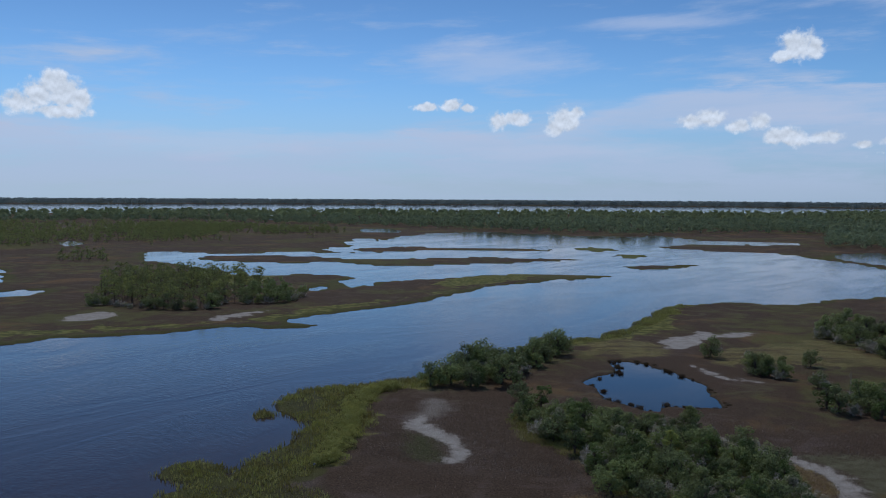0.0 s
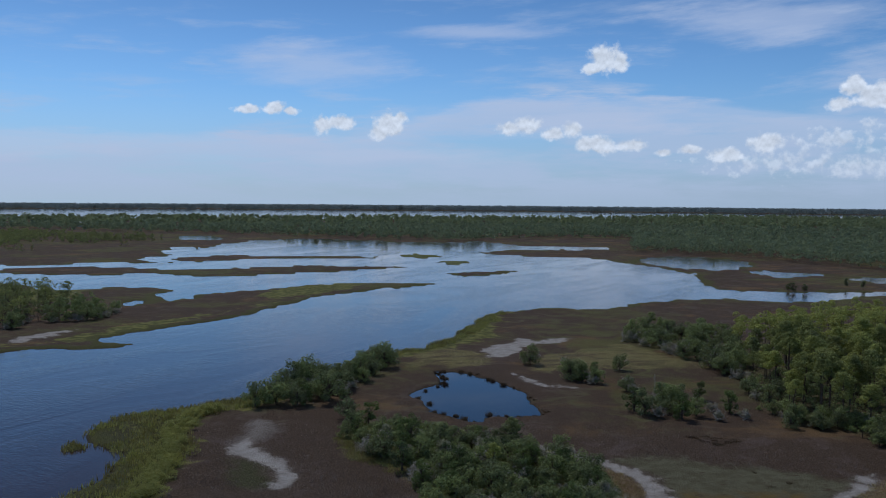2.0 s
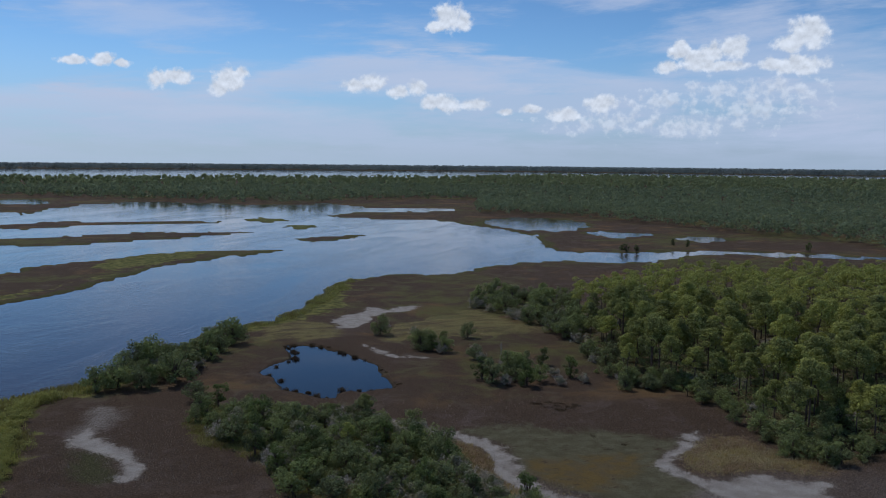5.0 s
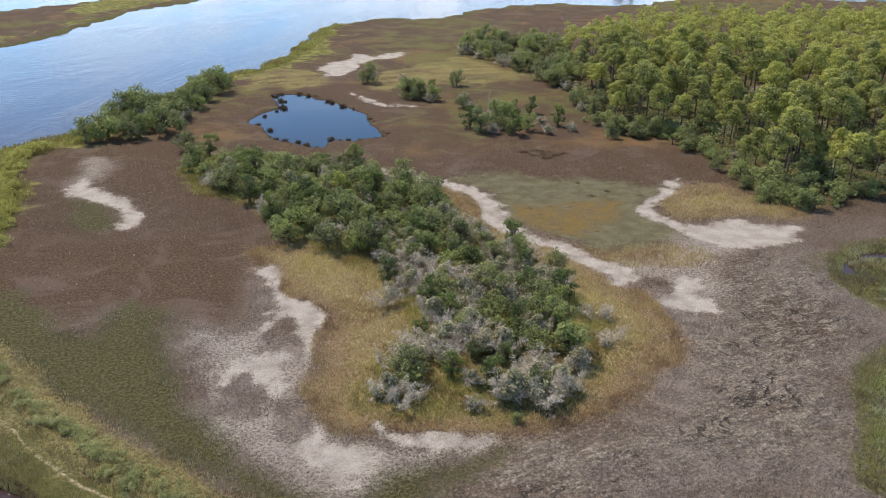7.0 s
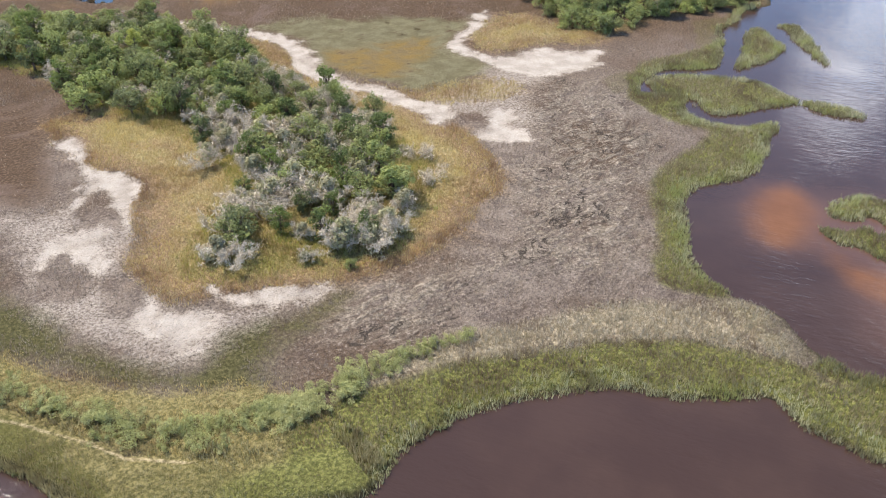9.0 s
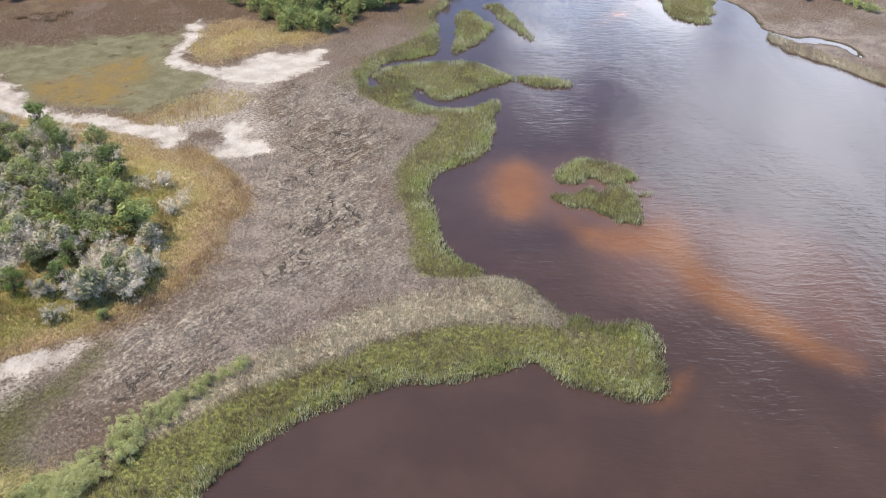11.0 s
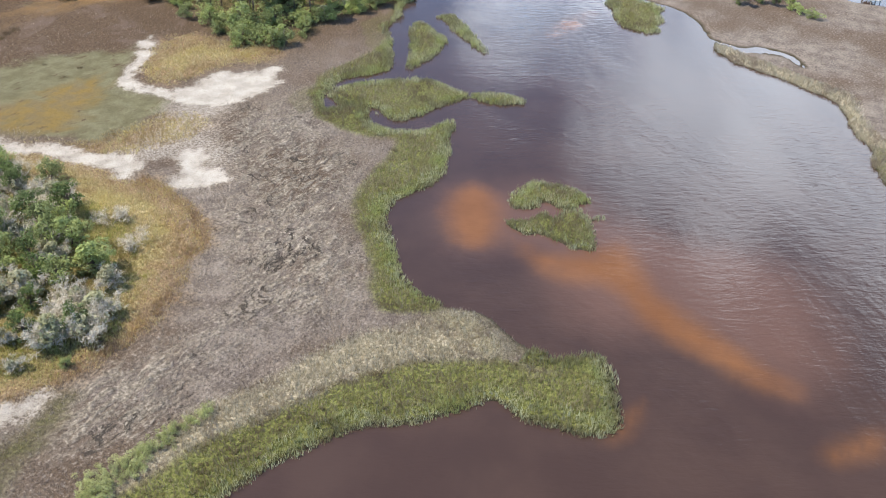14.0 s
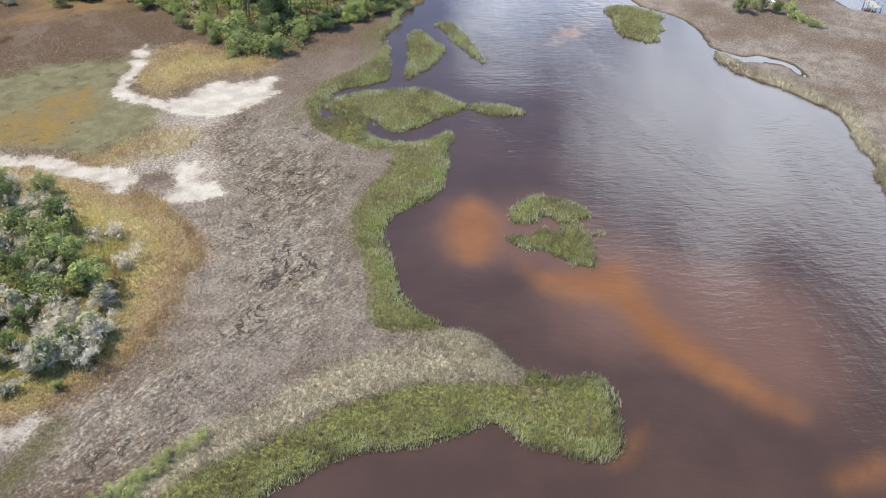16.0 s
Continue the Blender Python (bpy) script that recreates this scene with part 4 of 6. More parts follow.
def rounded(points, closed=True, steps=4):
    """A Catmull-Rom curve through the points."""
    p = np.array(points, float)
    n = len(p)
    out = []
    for i in range(n if closed else n - 1):
        if closed:
            a, b, c, d = p[i - 1], p[i], p[(i + 1) % n], p[(i + 2) % n]
        else:
            a, b, c, d = p[max(i - 1, 0)], p[i], p[i + 1], p[min(i + 2, n - 1)]
        span = np.linalg.norm(c - b)
        u, v = (c - a) / 2, (d - b) / 2
        u, v = (w * min(1, span / (np.linalg.norm(w) + 1e-9)) for w in (u, v))
        for s in range(steps):
            t = s / steps
            out.append((2 * t**3 - 3 * t * t + 1) * b + (t**3 - 2 * t * t + t) * u + (3 * t * t - 2 * t**3) * c + (t**3 - t * t) * v)
    if not closed:
        out.append(p[-1])
    return np.array(out)


def inside_by(points, x, y, reach=9.0, steps=4):
    """Metres inside a rounded outline (negative outside), cut off at the reach."""
    c = rounded(points, True, steps)
    res = np.full(x.shape, -reach)
    lo, hi = c.min(0) - reach, c.max(0) + reach
    pick = np.nonzero((x > lo[0]) & (x < hi[0]) & (y > lo[1]) & (y < hi[1]))[0]
    if len(pick) == 0:
        return res
    px, py = x[pick], y[pick]
    best, odd = np.full(len(pick), reach * reach), np.zeros(len(pick), bool)
    for (ax, ay), (bx, by) in zip(c, np.roll(c, -1, 0)):
        dx, dy = bx - ax, by - ay
        near = np.nonzero((px > min(ax, bx) - reach) & (px < max(ax, bx) + reach) & (py > min(ay, by) - reach) & (py < max(ay, by) + reach))[0]
        if len(near):
            qx, qy = px[near] - ax, py[near] - ay
            t = np.clip((qx * dx + qy * dy) / (dx * dx + dy * dy + 1e-9), 0, 1)
            best[near] = np.minimum(best[near], (qx - t * dx) ** 2 + (qy - t * dy) ** 2)
        if ay != by:
            span = np.nonzero((py > min(ay, by)) & (py <= max(ay, by)))[0]
            odd[span] ^= px[span] < ax + (py[span] - ay) * dx / dy
    res[pick] = np.where(odd, 1, -1) * np.sqrt(best)
    return res


def along(points, x, y, half, reach=9.0):
    """Metres inside a band of that half width along a line."""
    c = rounded(points, False, 4)
    best = np.full(x.shape, (reach + half) ** 2)
    for (ax, ay), (bx, by) in zip(c[:-1], c[1:]):
        dx, dy = bx - ax, by - ay
        near = np.nonzero((np.abs(x - ax) < reach + half + 6) & (np.abs(y - ay) < reach + half + 6))[0]
        qx, qy = x[near] - ax, y[near] - ay
        t = np.clip((qx * dx + qy * dy) / (dx * dx + dy * dy + 1e-9), 0, 1)
        best[near] = np.minimum(best[near], (qx - t * dx) ** 2 + (qy - t * dy) ** 2)
    return half - np.sqrt(best)


def most(*fields):
    out = fields[0]
    for f in fields[1:]:
        out = np.maximum(out, f)
    return out


def warped(x, y):
    """The plan's edges, made uneven: small near by, larger far off."""
    r = np.hypot(x, y)
    a = np.clip(r / 75, 0.7, 9.0)
    return x + a * fbm(x, y, 7, 5, 3) + a * 0.6 * fbm(x, y, 45, 2, 11), y + a * fbm(x, y, 7, 5, 7) + a * 0.6 * fbm(x, y, 45, 2, 17)


def land_by(x, y):
    """Metres to the nearest shore, positive on land."""
    r = np.hypot(x, y)
    land = most(inside_by(MAIN, x, y), inside_by(FAR, x, y, 12.0), inside_by(RIGHT, x, y))
    for isle in (GREENW, PATCH_L, PATCH_M, I1, I2, I3, I4, I5, IA, IB, IC, ID, IE1, IE2, IF):
        land = np.maximum(land, inside_by(isle, x, y))
    for pool in (POND, LEFT_W1, LEFT_W2, FP1, FP2, RCREEK, RFARW, *POOLS):
        land = np.minimum(land, -inside_by(pool, x, y))
    t = np.clip((np.degrees(np.arctan2(x, y)) - 18) / 16, 0, 1)
    bay = np.minimum(r - BAY[0] - 800 * t * t * (3 - 2 * t) - 130 * fbm(x, y, 500, 2, 5), BAY[1] - r + 100 * fbm(x, y, 600, 2, 6)) / 10
    return np.minimum(land, np.clip(-bay, -9, 9))


def zones(x, y):
    z = {}
    z["sand"] = most(*[inside_by(p, x, y) for p in (S_a, S_b, S_c, S_c2, S_d, S_e, S_f, S_g, S_g2, S_h, S_l1, S_l2)], along(S_path, x, y, 1.75), along(S_hpath, x, y, 0.9))
    tufts = most(*[inside_by(p, x, y) for p in (VEG_A, VEG_B, VEG_C, VEG_D)])
    z["sand"] = np.minimum(z["sand"], -1.5 * tufts - 0.6)
    z["pale"] = np.minimum(most(inside_by(PALE_A, x, y), inside_by(PALE_B, x, y), inside_by(PALE_C, x, y) - 1.5), -2.0 * tufts - 2.0)
    z["gold"] = most(inside_by(GOLD, x, y), inside_by(TAN_A, x, y), inside_by(TAN_B, x, y))
    z["lime"] = most(inside_by(LIME, x, y), inside_by(GRASSU, x, y) - 3.5, inside_by(GRASSU2, x, y) - 3.5)
    z["mud"], z["rust"] = inside_by(MUD, x, y), inside_by(MUDORANGE, x, y)
    z["olive"] = most(inside_by(OLIVE, x, y), inside_by(OLIVE2, x, y), inside_by(OLIVE3, x, y), inside_by(GREENW, x, y), inside_by(PATCH_L, x, y))
    z["berm"] = inside_by(BERM, x, y)
    z["straw"] = most(inside_by(STRAW_ZONE, x, y), inside_by(RGRASS, x, y))
    z["green"] = most(*[inside_by(p, x, y) for p in (GREENP, GREENR, IA, IB, IC, ID, IE1, IE2, IF, I3, I4)])
    z["bank"] = most(*[inside_by(p, x, y) for p in (GREENL, PATCH_M, BANKG, BANKG0, BANKG2, LEFTG, LEFTG2, LEFTG3)])
    z["trail"] = along(TRAIL, x, y, 0.17, 3.0)
    z["pinkish"] = most(np.clip((y - 125 + 0.25 * x) / 6, -9, 9), inside_by(BROWN, x, y) - 1)
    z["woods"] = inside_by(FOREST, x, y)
    return z


FOREST = FOREST_F + [(230.0, 160.0), (330.0, 240.0)] + FOREST_B[::-1]

# ---- helpers for meshes ----
def mesh_from(name, verts, faces, mats, smooth=False, index=None):
    """A mesh from arrays of places and of corner numbers, all faces with as many corners."""
    verts, faces = np.asarray(verts, np.float32), np.asarray(faces, np.int32)
    me = bpy.data.meshes.new(name)
    k = faces.shape[1]
    me.vertices.add(len(verts))
    me.vertices.foreach_set("co", verts.ravel())
    me.loops.add(faces.size)
    me.loops.foreach_set("vertex_index", faces.ravel())
    me.polygons.add(len(faces))
    me.polygons.foreach_set("loop_start", np.arange(0, faces.size, k, dtype=np.int32))
    if index is not None:
        me.polygons.foreach_set("material_index", np.asarray(index, np.int32))
    me.polygons.foreach_set("use_smooth", np.full(len(faces), smooth))
    for mat in mats if isinstance(mats, (list, tuple)) else [mats]:
        me.materials.append(mat)
    me.update(calc_edges=True)
    return me


def field(me, name, values):
    a = me.attributes.new(name, "FLOAT", "POINT")
    a.data.foreach_set("value", np.asarray(values, np.float32))


def part(name, me, parent, label=""):
    ob = new(name, me)
    ob.parent = parent
    if label:
        tagged(ob, label)
    return ob


def sheet(radii, angles, height):
    """A round sheet: rings of vertices about the middle, closed."""
    r, a = np.meshgrid(radii, angles, indexing="ij")
    x, y = (r * np.sin(a)).ravel(), (r * np.cos(a)).ravel()
    n, k = len(radii), len(angles)
    i, j = np.meshgrid(np.arange(n - 1), np.arange(k), indexing="ij")
    j2 = (j + 1) % k
    faces = np.stack([i * k + j, (i + 1) * k + j, (i + 1) * k + j2, i * k + j2], -1).reshape(-1, 4)
    return x, y, faces[:, ::-1]


def rings(first, last, floor, grow, cap):
    out = [first]
    while out[-1] < last:
        r = out[-1]
        out.append(r + min(max(floor, (r * r + 2700) * grow), cap))
    return np.array(out)


def turns(step, wide):
    """Angles all round, close together across the open side of the marsh."""
    return np.radians(np.concatenate([np.arange(-36, 100, step), np.arange(100, 324, wide)]))


# ---- ground: one sheet, its bed under the water ----
gx, gy, gf = sheet(rings(0.02, 4980.0, 0.36, 3.8e-5, 60.0), turns(0.19, 4.0), 0)
wx, wy = warped(gx, gy)
LAND = land_by(wx, wy)
ZONE = zones(wx, wy)
spit = (gx + 9 * fbm(gx, gy, 7, 3, 52) > 15) & (gx < 72) & (gy > 8) & (gy < 52) & ~((gx > 57) & (gy > 27))
ZONE["green"] = np.maximum(ZONE["green"], np.where(spit, 2.6 - LAND, -9.0))
r_ = np.hypot(gx, gy)
near = np.clip(1.4 - r_ / 220, 0, 1)
ZONE["berm"] = np.maximum(ZONE["berm"], np.where((gx < 22) & (gy < 105) & (gy > 30), 6.0 - LAND, -9.0))
ridge = 1 - np.abs(fbm(gx + 2 * fbm(gx, gy, 5, 2, 40), gy * 1.6, 3.2, 3, 30)) * 5
lodged = np.clip(fbm(gx, gy, 12, 2, 44) + (inside_by(LODGED, gx, gy) + 2) / 6, 0, 1)
gz = np.where(LAND > 0, 0.08 + 0.16 * np.clip(LAND, 0, 2.0), np.clip(LAND * 0.45, -1.2, 0) - 0.02)
gz = gz + np.where(LAND > 0.6, near * (0.14 * fbm(gx, gy, 2.2, 3, 21) + 0.22 * np.clip(ridge, 0, 1) * lodged), 0)
gz = gz + np.where(LAND > 0.3, 0.45 * np.clip((ZONE["berm"] + 0.5) / 2.5, 0, 1) - 0.10 * np.clip(ZONE["sand"] / 1.5, 0, 1) - 0.12 * np.clip(ZONE["mud"] / 2, 0, 1), 0)
gz = gz + np.where(LAND > 4, 0.5 * np.clip((ZONE["lime"]) / 8, 0, 1), 0)
gz = np.where(LAND > 0, np.maximum(gz, 0.05), gz)
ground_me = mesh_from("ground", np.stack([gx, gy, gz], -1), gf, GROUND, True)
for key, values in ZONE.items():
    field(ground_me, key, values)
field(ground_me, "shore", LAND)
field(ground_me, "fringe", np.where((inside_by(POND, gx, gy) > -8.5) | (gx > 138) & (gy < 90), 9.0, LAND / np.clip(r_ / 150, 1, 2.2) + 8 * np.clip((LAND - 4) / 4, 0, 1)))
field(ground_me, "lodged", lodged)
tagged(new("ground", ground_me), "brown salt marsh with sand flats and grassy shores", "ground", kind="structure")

# ---- water: one level sheet ----
vx, vy, vf = sheet(rings(0.02, 4985.0, 0.8, 2.5e-4, 400.0), turns(0.6, 6.0), 0)
wx, wy = warped(vx, vy)
water_me = mesh_from("water", np.stack([vx, vy, 0 * vx], -1), vf, WATER, True)
field(water_me, "bar", most(*[inside_by(p, vx, vy) for p in (SB1, SB2)], *[inside_by(p, vx, vy) - 1.6 for p in (SB3, SB4, SB5)]))
field(water_me, "still", np.clip(inside_by(POND, *warped(vx, vy)) + 4, 0, 1))
field(water_me, "wind", np.clip((9 - vx) / 12, 0, 1) * np.clip((125 - vy) / 40, 0, 1))
field(water_me, "sheltered", np.clip(1.1 + land_by(wx, wy) / 8, 0, 1) * np.clip((230 - np.hypot(vx, vy)) / 60, 0, 1) * np.clip((vy - 38) / 8, 0, 1))
field(water_me, "shallow", inside_by(SBW, vx, vy))
tagged(new("water", water_me), "tea-brown tidal river reflecting blue sky over sandbars", "water", kind="structure")


def ground_z(x, y):
    """The ground's rough height at places on land."""
    a, b = warped(x, y)
    l = land_by(a, b)
    return np.where(l > 0, 0.08 + 0.16 * np.clip(l, 0, 2.0), 0.0) + 0.3 * np.clip(inside_by(BERM, a, b) / 2, 0, 1) + 0.5 * np.clip(inside_by(LIME, a, b) / 8, 0, 1)

# ---- plants ----
rng = np.random.default_rng(7)


def leaves(centres, radii, count, size, rng, flat=0.75, shell=0.55, slim=1.0):
    """Small four-cornered leaf sprays, scattered through round clumps; gives places and faces."""
    centres, radii = np.asarray(centres, float), np.asarray(radii, float)
    pick = rng.choice(len(centres), count, p=radii**2 / (radii**2).sum())
    d = rng.normal(size=(count, 3))
    d /= np.linalg.norm(d, axis=1, keepdims=True)
    rad = radii[pick] * rng.uniform(shell, 1.08, count) ** 0.7
    p = centres[pick] + d * rad[:, None] * np.array([1, 1, flat])
    nrm = d + rng.normal(size=(count, 3)) * 0.55 + np.array([0, 0, 0.35])
    nrm /= np.linalg.norm(nrm, axis=1, keepdims=True)
    side = np.cross(nrm, rng.normal(size=(count, 3)))
    side /= np.linalg.norm(side, axis=1, keepdims=True)
    other = np.cross(nrm, side)
    s = (size * rng.uniform(0.6, 1.35, count))[:, None]
    w = s * rng.uniform(0.35, 0.65, count)[:, None] * slim
    v = np.stack([p - side * s, p + other * w - nrm * s * 0.15, p + side * s, p - other * w - nrm * s * 0.15], 1)
    return v.reshape(-1, 3), np.arange(count * 4).reshape(-1, 4)


def limb(points, radii, sides=5):
    """A tapered, bent stem through the points."""
    pts = np.asarray(points, float)
    verts, faces = [], []
    for i, (p, r) in enumerate(zip(pts, radii)):
        d = pts[min(i + 1, len(pts) - 1)] - pts[max(i - 1, 0)]
        d /= np.linalg.norm(d) + 1e-9
        a = np.cross(d, (0.3, 0.9, 0.1))
        a /= np.linalg.norm(a) + 1e-9
        b = np.cross(d, a)
        for k in range(sides):
            t = 2 * math.pi * k / sides
            verts.append(p + r * (a * math.cos(t) + b * math.sin(t)))
    for i in range(len(pts) - 1):
        for k in range(sides):
            faces.append((i * sides + k, i * sides + (k + 1) % sides, (i + 1) * sides + (k + 1) % sides, (i + 1) * sides + k))
    return np.array(verts), np.array(faces)


def joined(pieces):
    verts, faces, n = [], [], 0
    for v, f in pieces:
        verts.append(v)
        faces.append(f + n)
        n += len(v)
    return np.concatenate(verts), np.concatenate(faces)


def plant(name, label, category, group, parts):
    """A plant on its own: an empty at its foot with its parts."""
    ob = tagged(new(name), label, category, group)
    for part_name, me in parts:
        part(part_name, me, ob)
    return ob


def pine_parts(seed, tall, count, size):
    g = np.random.default_rng(seed)
    bend = g.normal(size=2) * 0.35
    stem = [(0, 0, -0.3), (bend[0] * 0.3, bend[1] * 0.3, tall * 0.45), (bend[0], bend[1], tall * 0.75), (bend[0], bend[1], tall * 0.97)]
    stems = [limb(stem, (0.19, 0.15, 0.1, 0.03), 6)]
    centres, radii = [], []
    for i in range(13):
        h = 0.98 - 0.34 * (i / 12) ** 1.3 + g.uniform(-0.03, 0.03)
        a, out_ = i * 2.4 + g.uniform(-0.4, 0.4), tall * 0.2 * math.sqrt(i / 12) * g.uniform(0.7, 1.15)
        c = np.array([bend[0] + math.cos(a) * out_, bend[1] + math.sin(a) * out_, h * tall])
        centres.append(c)
        radii.append(g.uniform(0.95, 1.5) * tall / 12)
        stems.append(limb([(bend[0] * 0.8, bend[1] * 0.8, h * tall - 0.9), c], (0.06, 0.02), 3))
    centres.append((bend[0], bend[1], tall))
    radii.append(0.9 * tall / 12)
    return [("trunk", mesh_from("trunk", *joined(stems), BARK, True)), ("crown", mesh_from("crown", *leaves(centres, radii, count, size, g, 0.65, 0.6), PINE))]


def broad_parts(seed, tall, wide, count, size, leaf, stem_low=0.3):
    g = np.random.default_rng(seed)
    stems = [limb([(0, 0, -0.3), (0.1, 0.05, tall * 0.3), (0.0, 0.15, tall * 0.55)], (0.2, 0.15, 0.09), 6)]
    centres, radii = [], []
    for i in range(26):
        a, h = i * 2.4 + g.uniform(-0.4, 0.4), g.uniform(stem_low, 0.92)
        out_ = wide * math.sqrt(max(0.05, 1 - ((h - 0.45) / 0.6) ** 2)) * g.uniform(0.3, 0.95)
        c = np.array([math.cos(a) * out_, math.sin(a) * out_, h * tall])
        centres.append(c)
        radii.append(wide * g.uniform(0.2, 0.42))
        stems.append(limb([(0, 0, tall * 0.25), (c[0] * 0.5, c[1] * 0.5, h * tall * 0.7), c], (0.09, 0.05, 0.02), 3))
    return [("trunk", mesh_from("trunk", *joined(stems), BARK, True)), ("crown", mesh_from("crown", *leaves(centres, radii, count, size, g, 0.8), leaf))]


def dead_parts(seed, tall, leafy=0):
    g = np.random.default_rng(seed)
    stems = []

    def grow(p, d, length, r, level):
        q = p + d * length * 0.5 + g.normal(size=3) * 0.06
        e = q + (d + g.normal(size=3) * 0.25) * length * 0.5
        stems.append(limb([p, q, e], (r, r * 0.75, r * 0.4), 3) if level > 1 else limb([p, e], (r, r * 0.4), 3))
        if level:
            for k in range(4 if level > 1 else 3):
                t = g.uniform(0.35, 1.0)
                nd = d + g.normal(size=3) * 0.6 + np.array([0, 0, 0.15])
                grow(p + (e - p) * t, nd / np.linalg.norm(nd), length * g.uniform(0.45, 0.7), r * 0.55, level - 1)

    for k in range(6):
        d = np.array([g.normal() * 0.75, g.normal() * 0.75, 1.0])
        grow(np.array([g.normal() * 0.15, g.normal() * 0.15, -0.15]), d / np.linalg.norm(d), tall * 0.5, 0.045, 3)
    tips = [s[0][-1] for s in stems[:: 7]]
    stems.append(leaves(tips, [0.36] * len(tips), 1000, 0.24, g, 0.9, 0.2, 0.12))
    out_ = [("bare_crown", mesh_from("bare_crown", *joined(stems), DEADWOOD))]
    if leafy:
        c = [(g.normal() * 0.5, g.normal() * 0.5, tall * g.uniform(0.2, 0.7)) for _ in range(7)]
        out_.append(("foliage", mesh_from("foliage", *leaves(c, [0.6] * 7, leafy, 0.16, g), SHRUB)))
    return out_


def palm_parts(seed, tall):
    g = np.random.default_rng(seed)
    stem = mesh_from("trunk", *limb([(0, 0, -0.3), (0.1, 0, tall * 0.5), (0.05, 0.1, tall)], (0.2, 0.16, 0.18), 7), BARK, True)
    pieces = []
    for k in range(26):
        a, e = k * 2.4, g.uniform(-0.6, 1.25)
        d, s = np.array([math.cos(a), math.sin(a), 0]), np.array([-math.sin(a), math.cos(a), 0])
        base = np.array([0.05, 0.1, tall])
        mid = base + (d * math.cos(e) + np.array([0, 0, math.sin(e)])) * 0.9
        for f in np.linspace(-0.9, 0.9, 7):
            tip = mid + (d * math.cos(f) * math.cos(e) + s * math.sin(f) + np.array([0, 0, math.sin(e) - 0.45])) * g.uniform(0.6, 0.85)
            w = (s * math.cos(f) - d * math.sin(f)) * 0.07
            h = (mid + tip) / 2
            pieces.append((np.array([mid, h + w, tip, h - w]), np.array([[0, 1, 2, 3]])))
        pieces.append((np.array([base, mid + s * 0.03, mid, base - s * 0.03]), np.array([[0, 1, 2, 3]])))
    return [("trunk", stem), ("frond_crown", mesh_from("frond_crown", *joined(pieces), PALM))]


def bush_parts(seed, tall, count, leaf, size=0.13):
    g = np.random.default_rng(seed)
    centres = [(g.normal() * tall * 0.42, g.normal() * tall * 0.42, tall * g.uniform(0.3, 0.78)) for _ in range(9)]
    stems = [limb([(0, 0, -0.15), np.array(c)], (0.03, 0.012), 3) for c in centres]
    return [("stem", mesh_from("stem", *joined(stems), BARK)), ("foliage", mesh_from("foliage", *leaves(centres, [tall * g.uniform(0.24, 0.38) for _ in centres], count, size, g), leaf))]


def spread(poly, gap, rng, keep=None):
    """Places inside an outline, no two nearer than about the gap."""
    p = np.array(poly)
    lo, hi = p.min(0), p.max(0)
    i, j = np.meshgrid(np.arange(lo[0], hi[0], gap), np.arange(lo[1], hi[1], gap))
    x = (i + rng.uniform(-0.42, 0.42, i.shape) * gap).ravel()
    y = (j + rng.uniform(-0.42, 0.42, i.shape) * gap).ravel()
    ok = inside_by(poly, x, y) > 0.3
    return x[ok], y[ok]


class Kind:
    """One kind of plant in some shapes, built once each and then copied."""

    def __init__(self, name, label, category, group, shapes):
        self.made, self.used = [plant(name, label, category, group, s) for s in shapes], set()

    def put(self, x, y, scale, rng, k=None):
        k = int(rng.integers(len(self.made))) if k is None else k % len(self.made)
        z = float(ground_z(np.array([float(x)]), np.array([float(y)]))[0])
        m = Matrix.Translation((float(x), float(y), z)) @ pose(0, 0, 0, 0, 0, float(rng.uniform(0, 360)))
        ob = self.made[k]
        if k not in self.used:
            self.used.add(k)
            ob.matrix_basis = m
        else:
            ob = copy_thing(ob, m)
        s = float(scale)
        ob.scale = (s * float(rng.uniform(0.9, 1.12)), s * float(rng.uniform(0.9, 1.12)), s)
        return ob

    def clear(self):
        for k, ob in enumerate(self.made):
            if k not in self.used:
                for o in (*ob.children_recursive, ob):
                    bpy.data.objects.remove(o)


pines = Kind("pine_tree", "tall slash pine with bare trunk and yellow-green crown", "tree", "pines of the marsh wood",
             [pine_parts(100 + k, 11.5, 2100, 0.225) for k in range(7)])
oaks = Kind("oak_tree", "wind-shaped live oak with dense dark green crown", "tree", "trees of the marsh hammock",
            [broad_parts(200 + k, 5.0, 2.6, 1350, 0.2, OAK, 0.16) for k in range(5)])
cedars = Kind("cedar_tree", "dark green red cedar with pointed ragged crown", "tree", "cedars of the marsh hammock",
              [broad_parts(230 + k, 5.4, 1.9, 1250, 0.18, CEDAR, 0.12) for k in range(4)])
snags = Kind("dead_shrub", "bleached silver-grey bare shrub at the hammock's edge", "shrub", "dead shrubs of the hammock",
             [dead_parts(300 + k, 2.9, 120 if k % 2 else 0) for k in range(5)])
greys = Kind("grey_shrub", "grey-green half-bare shrub among the oaks", "shrub", "grey shrubs of the hammock",
             [dead_parts(330 + k, 3.2, 900) for k in range(4)])
palms = Kind("palm_tree", "small cabbage palm with fan fronds", "palm", "palms at the wood's edge", [palm_parts(400 + k, 1.2 + 0.7 * k) for k in range(3)])
bushes = Kind("levee_bush", "light green leafy bush growing on the levee", "bush", "bushes along the levee",
              [bush_parts(500 + k, 1.2, 1000, MYRTLE, 0.058) for k in range(6)])
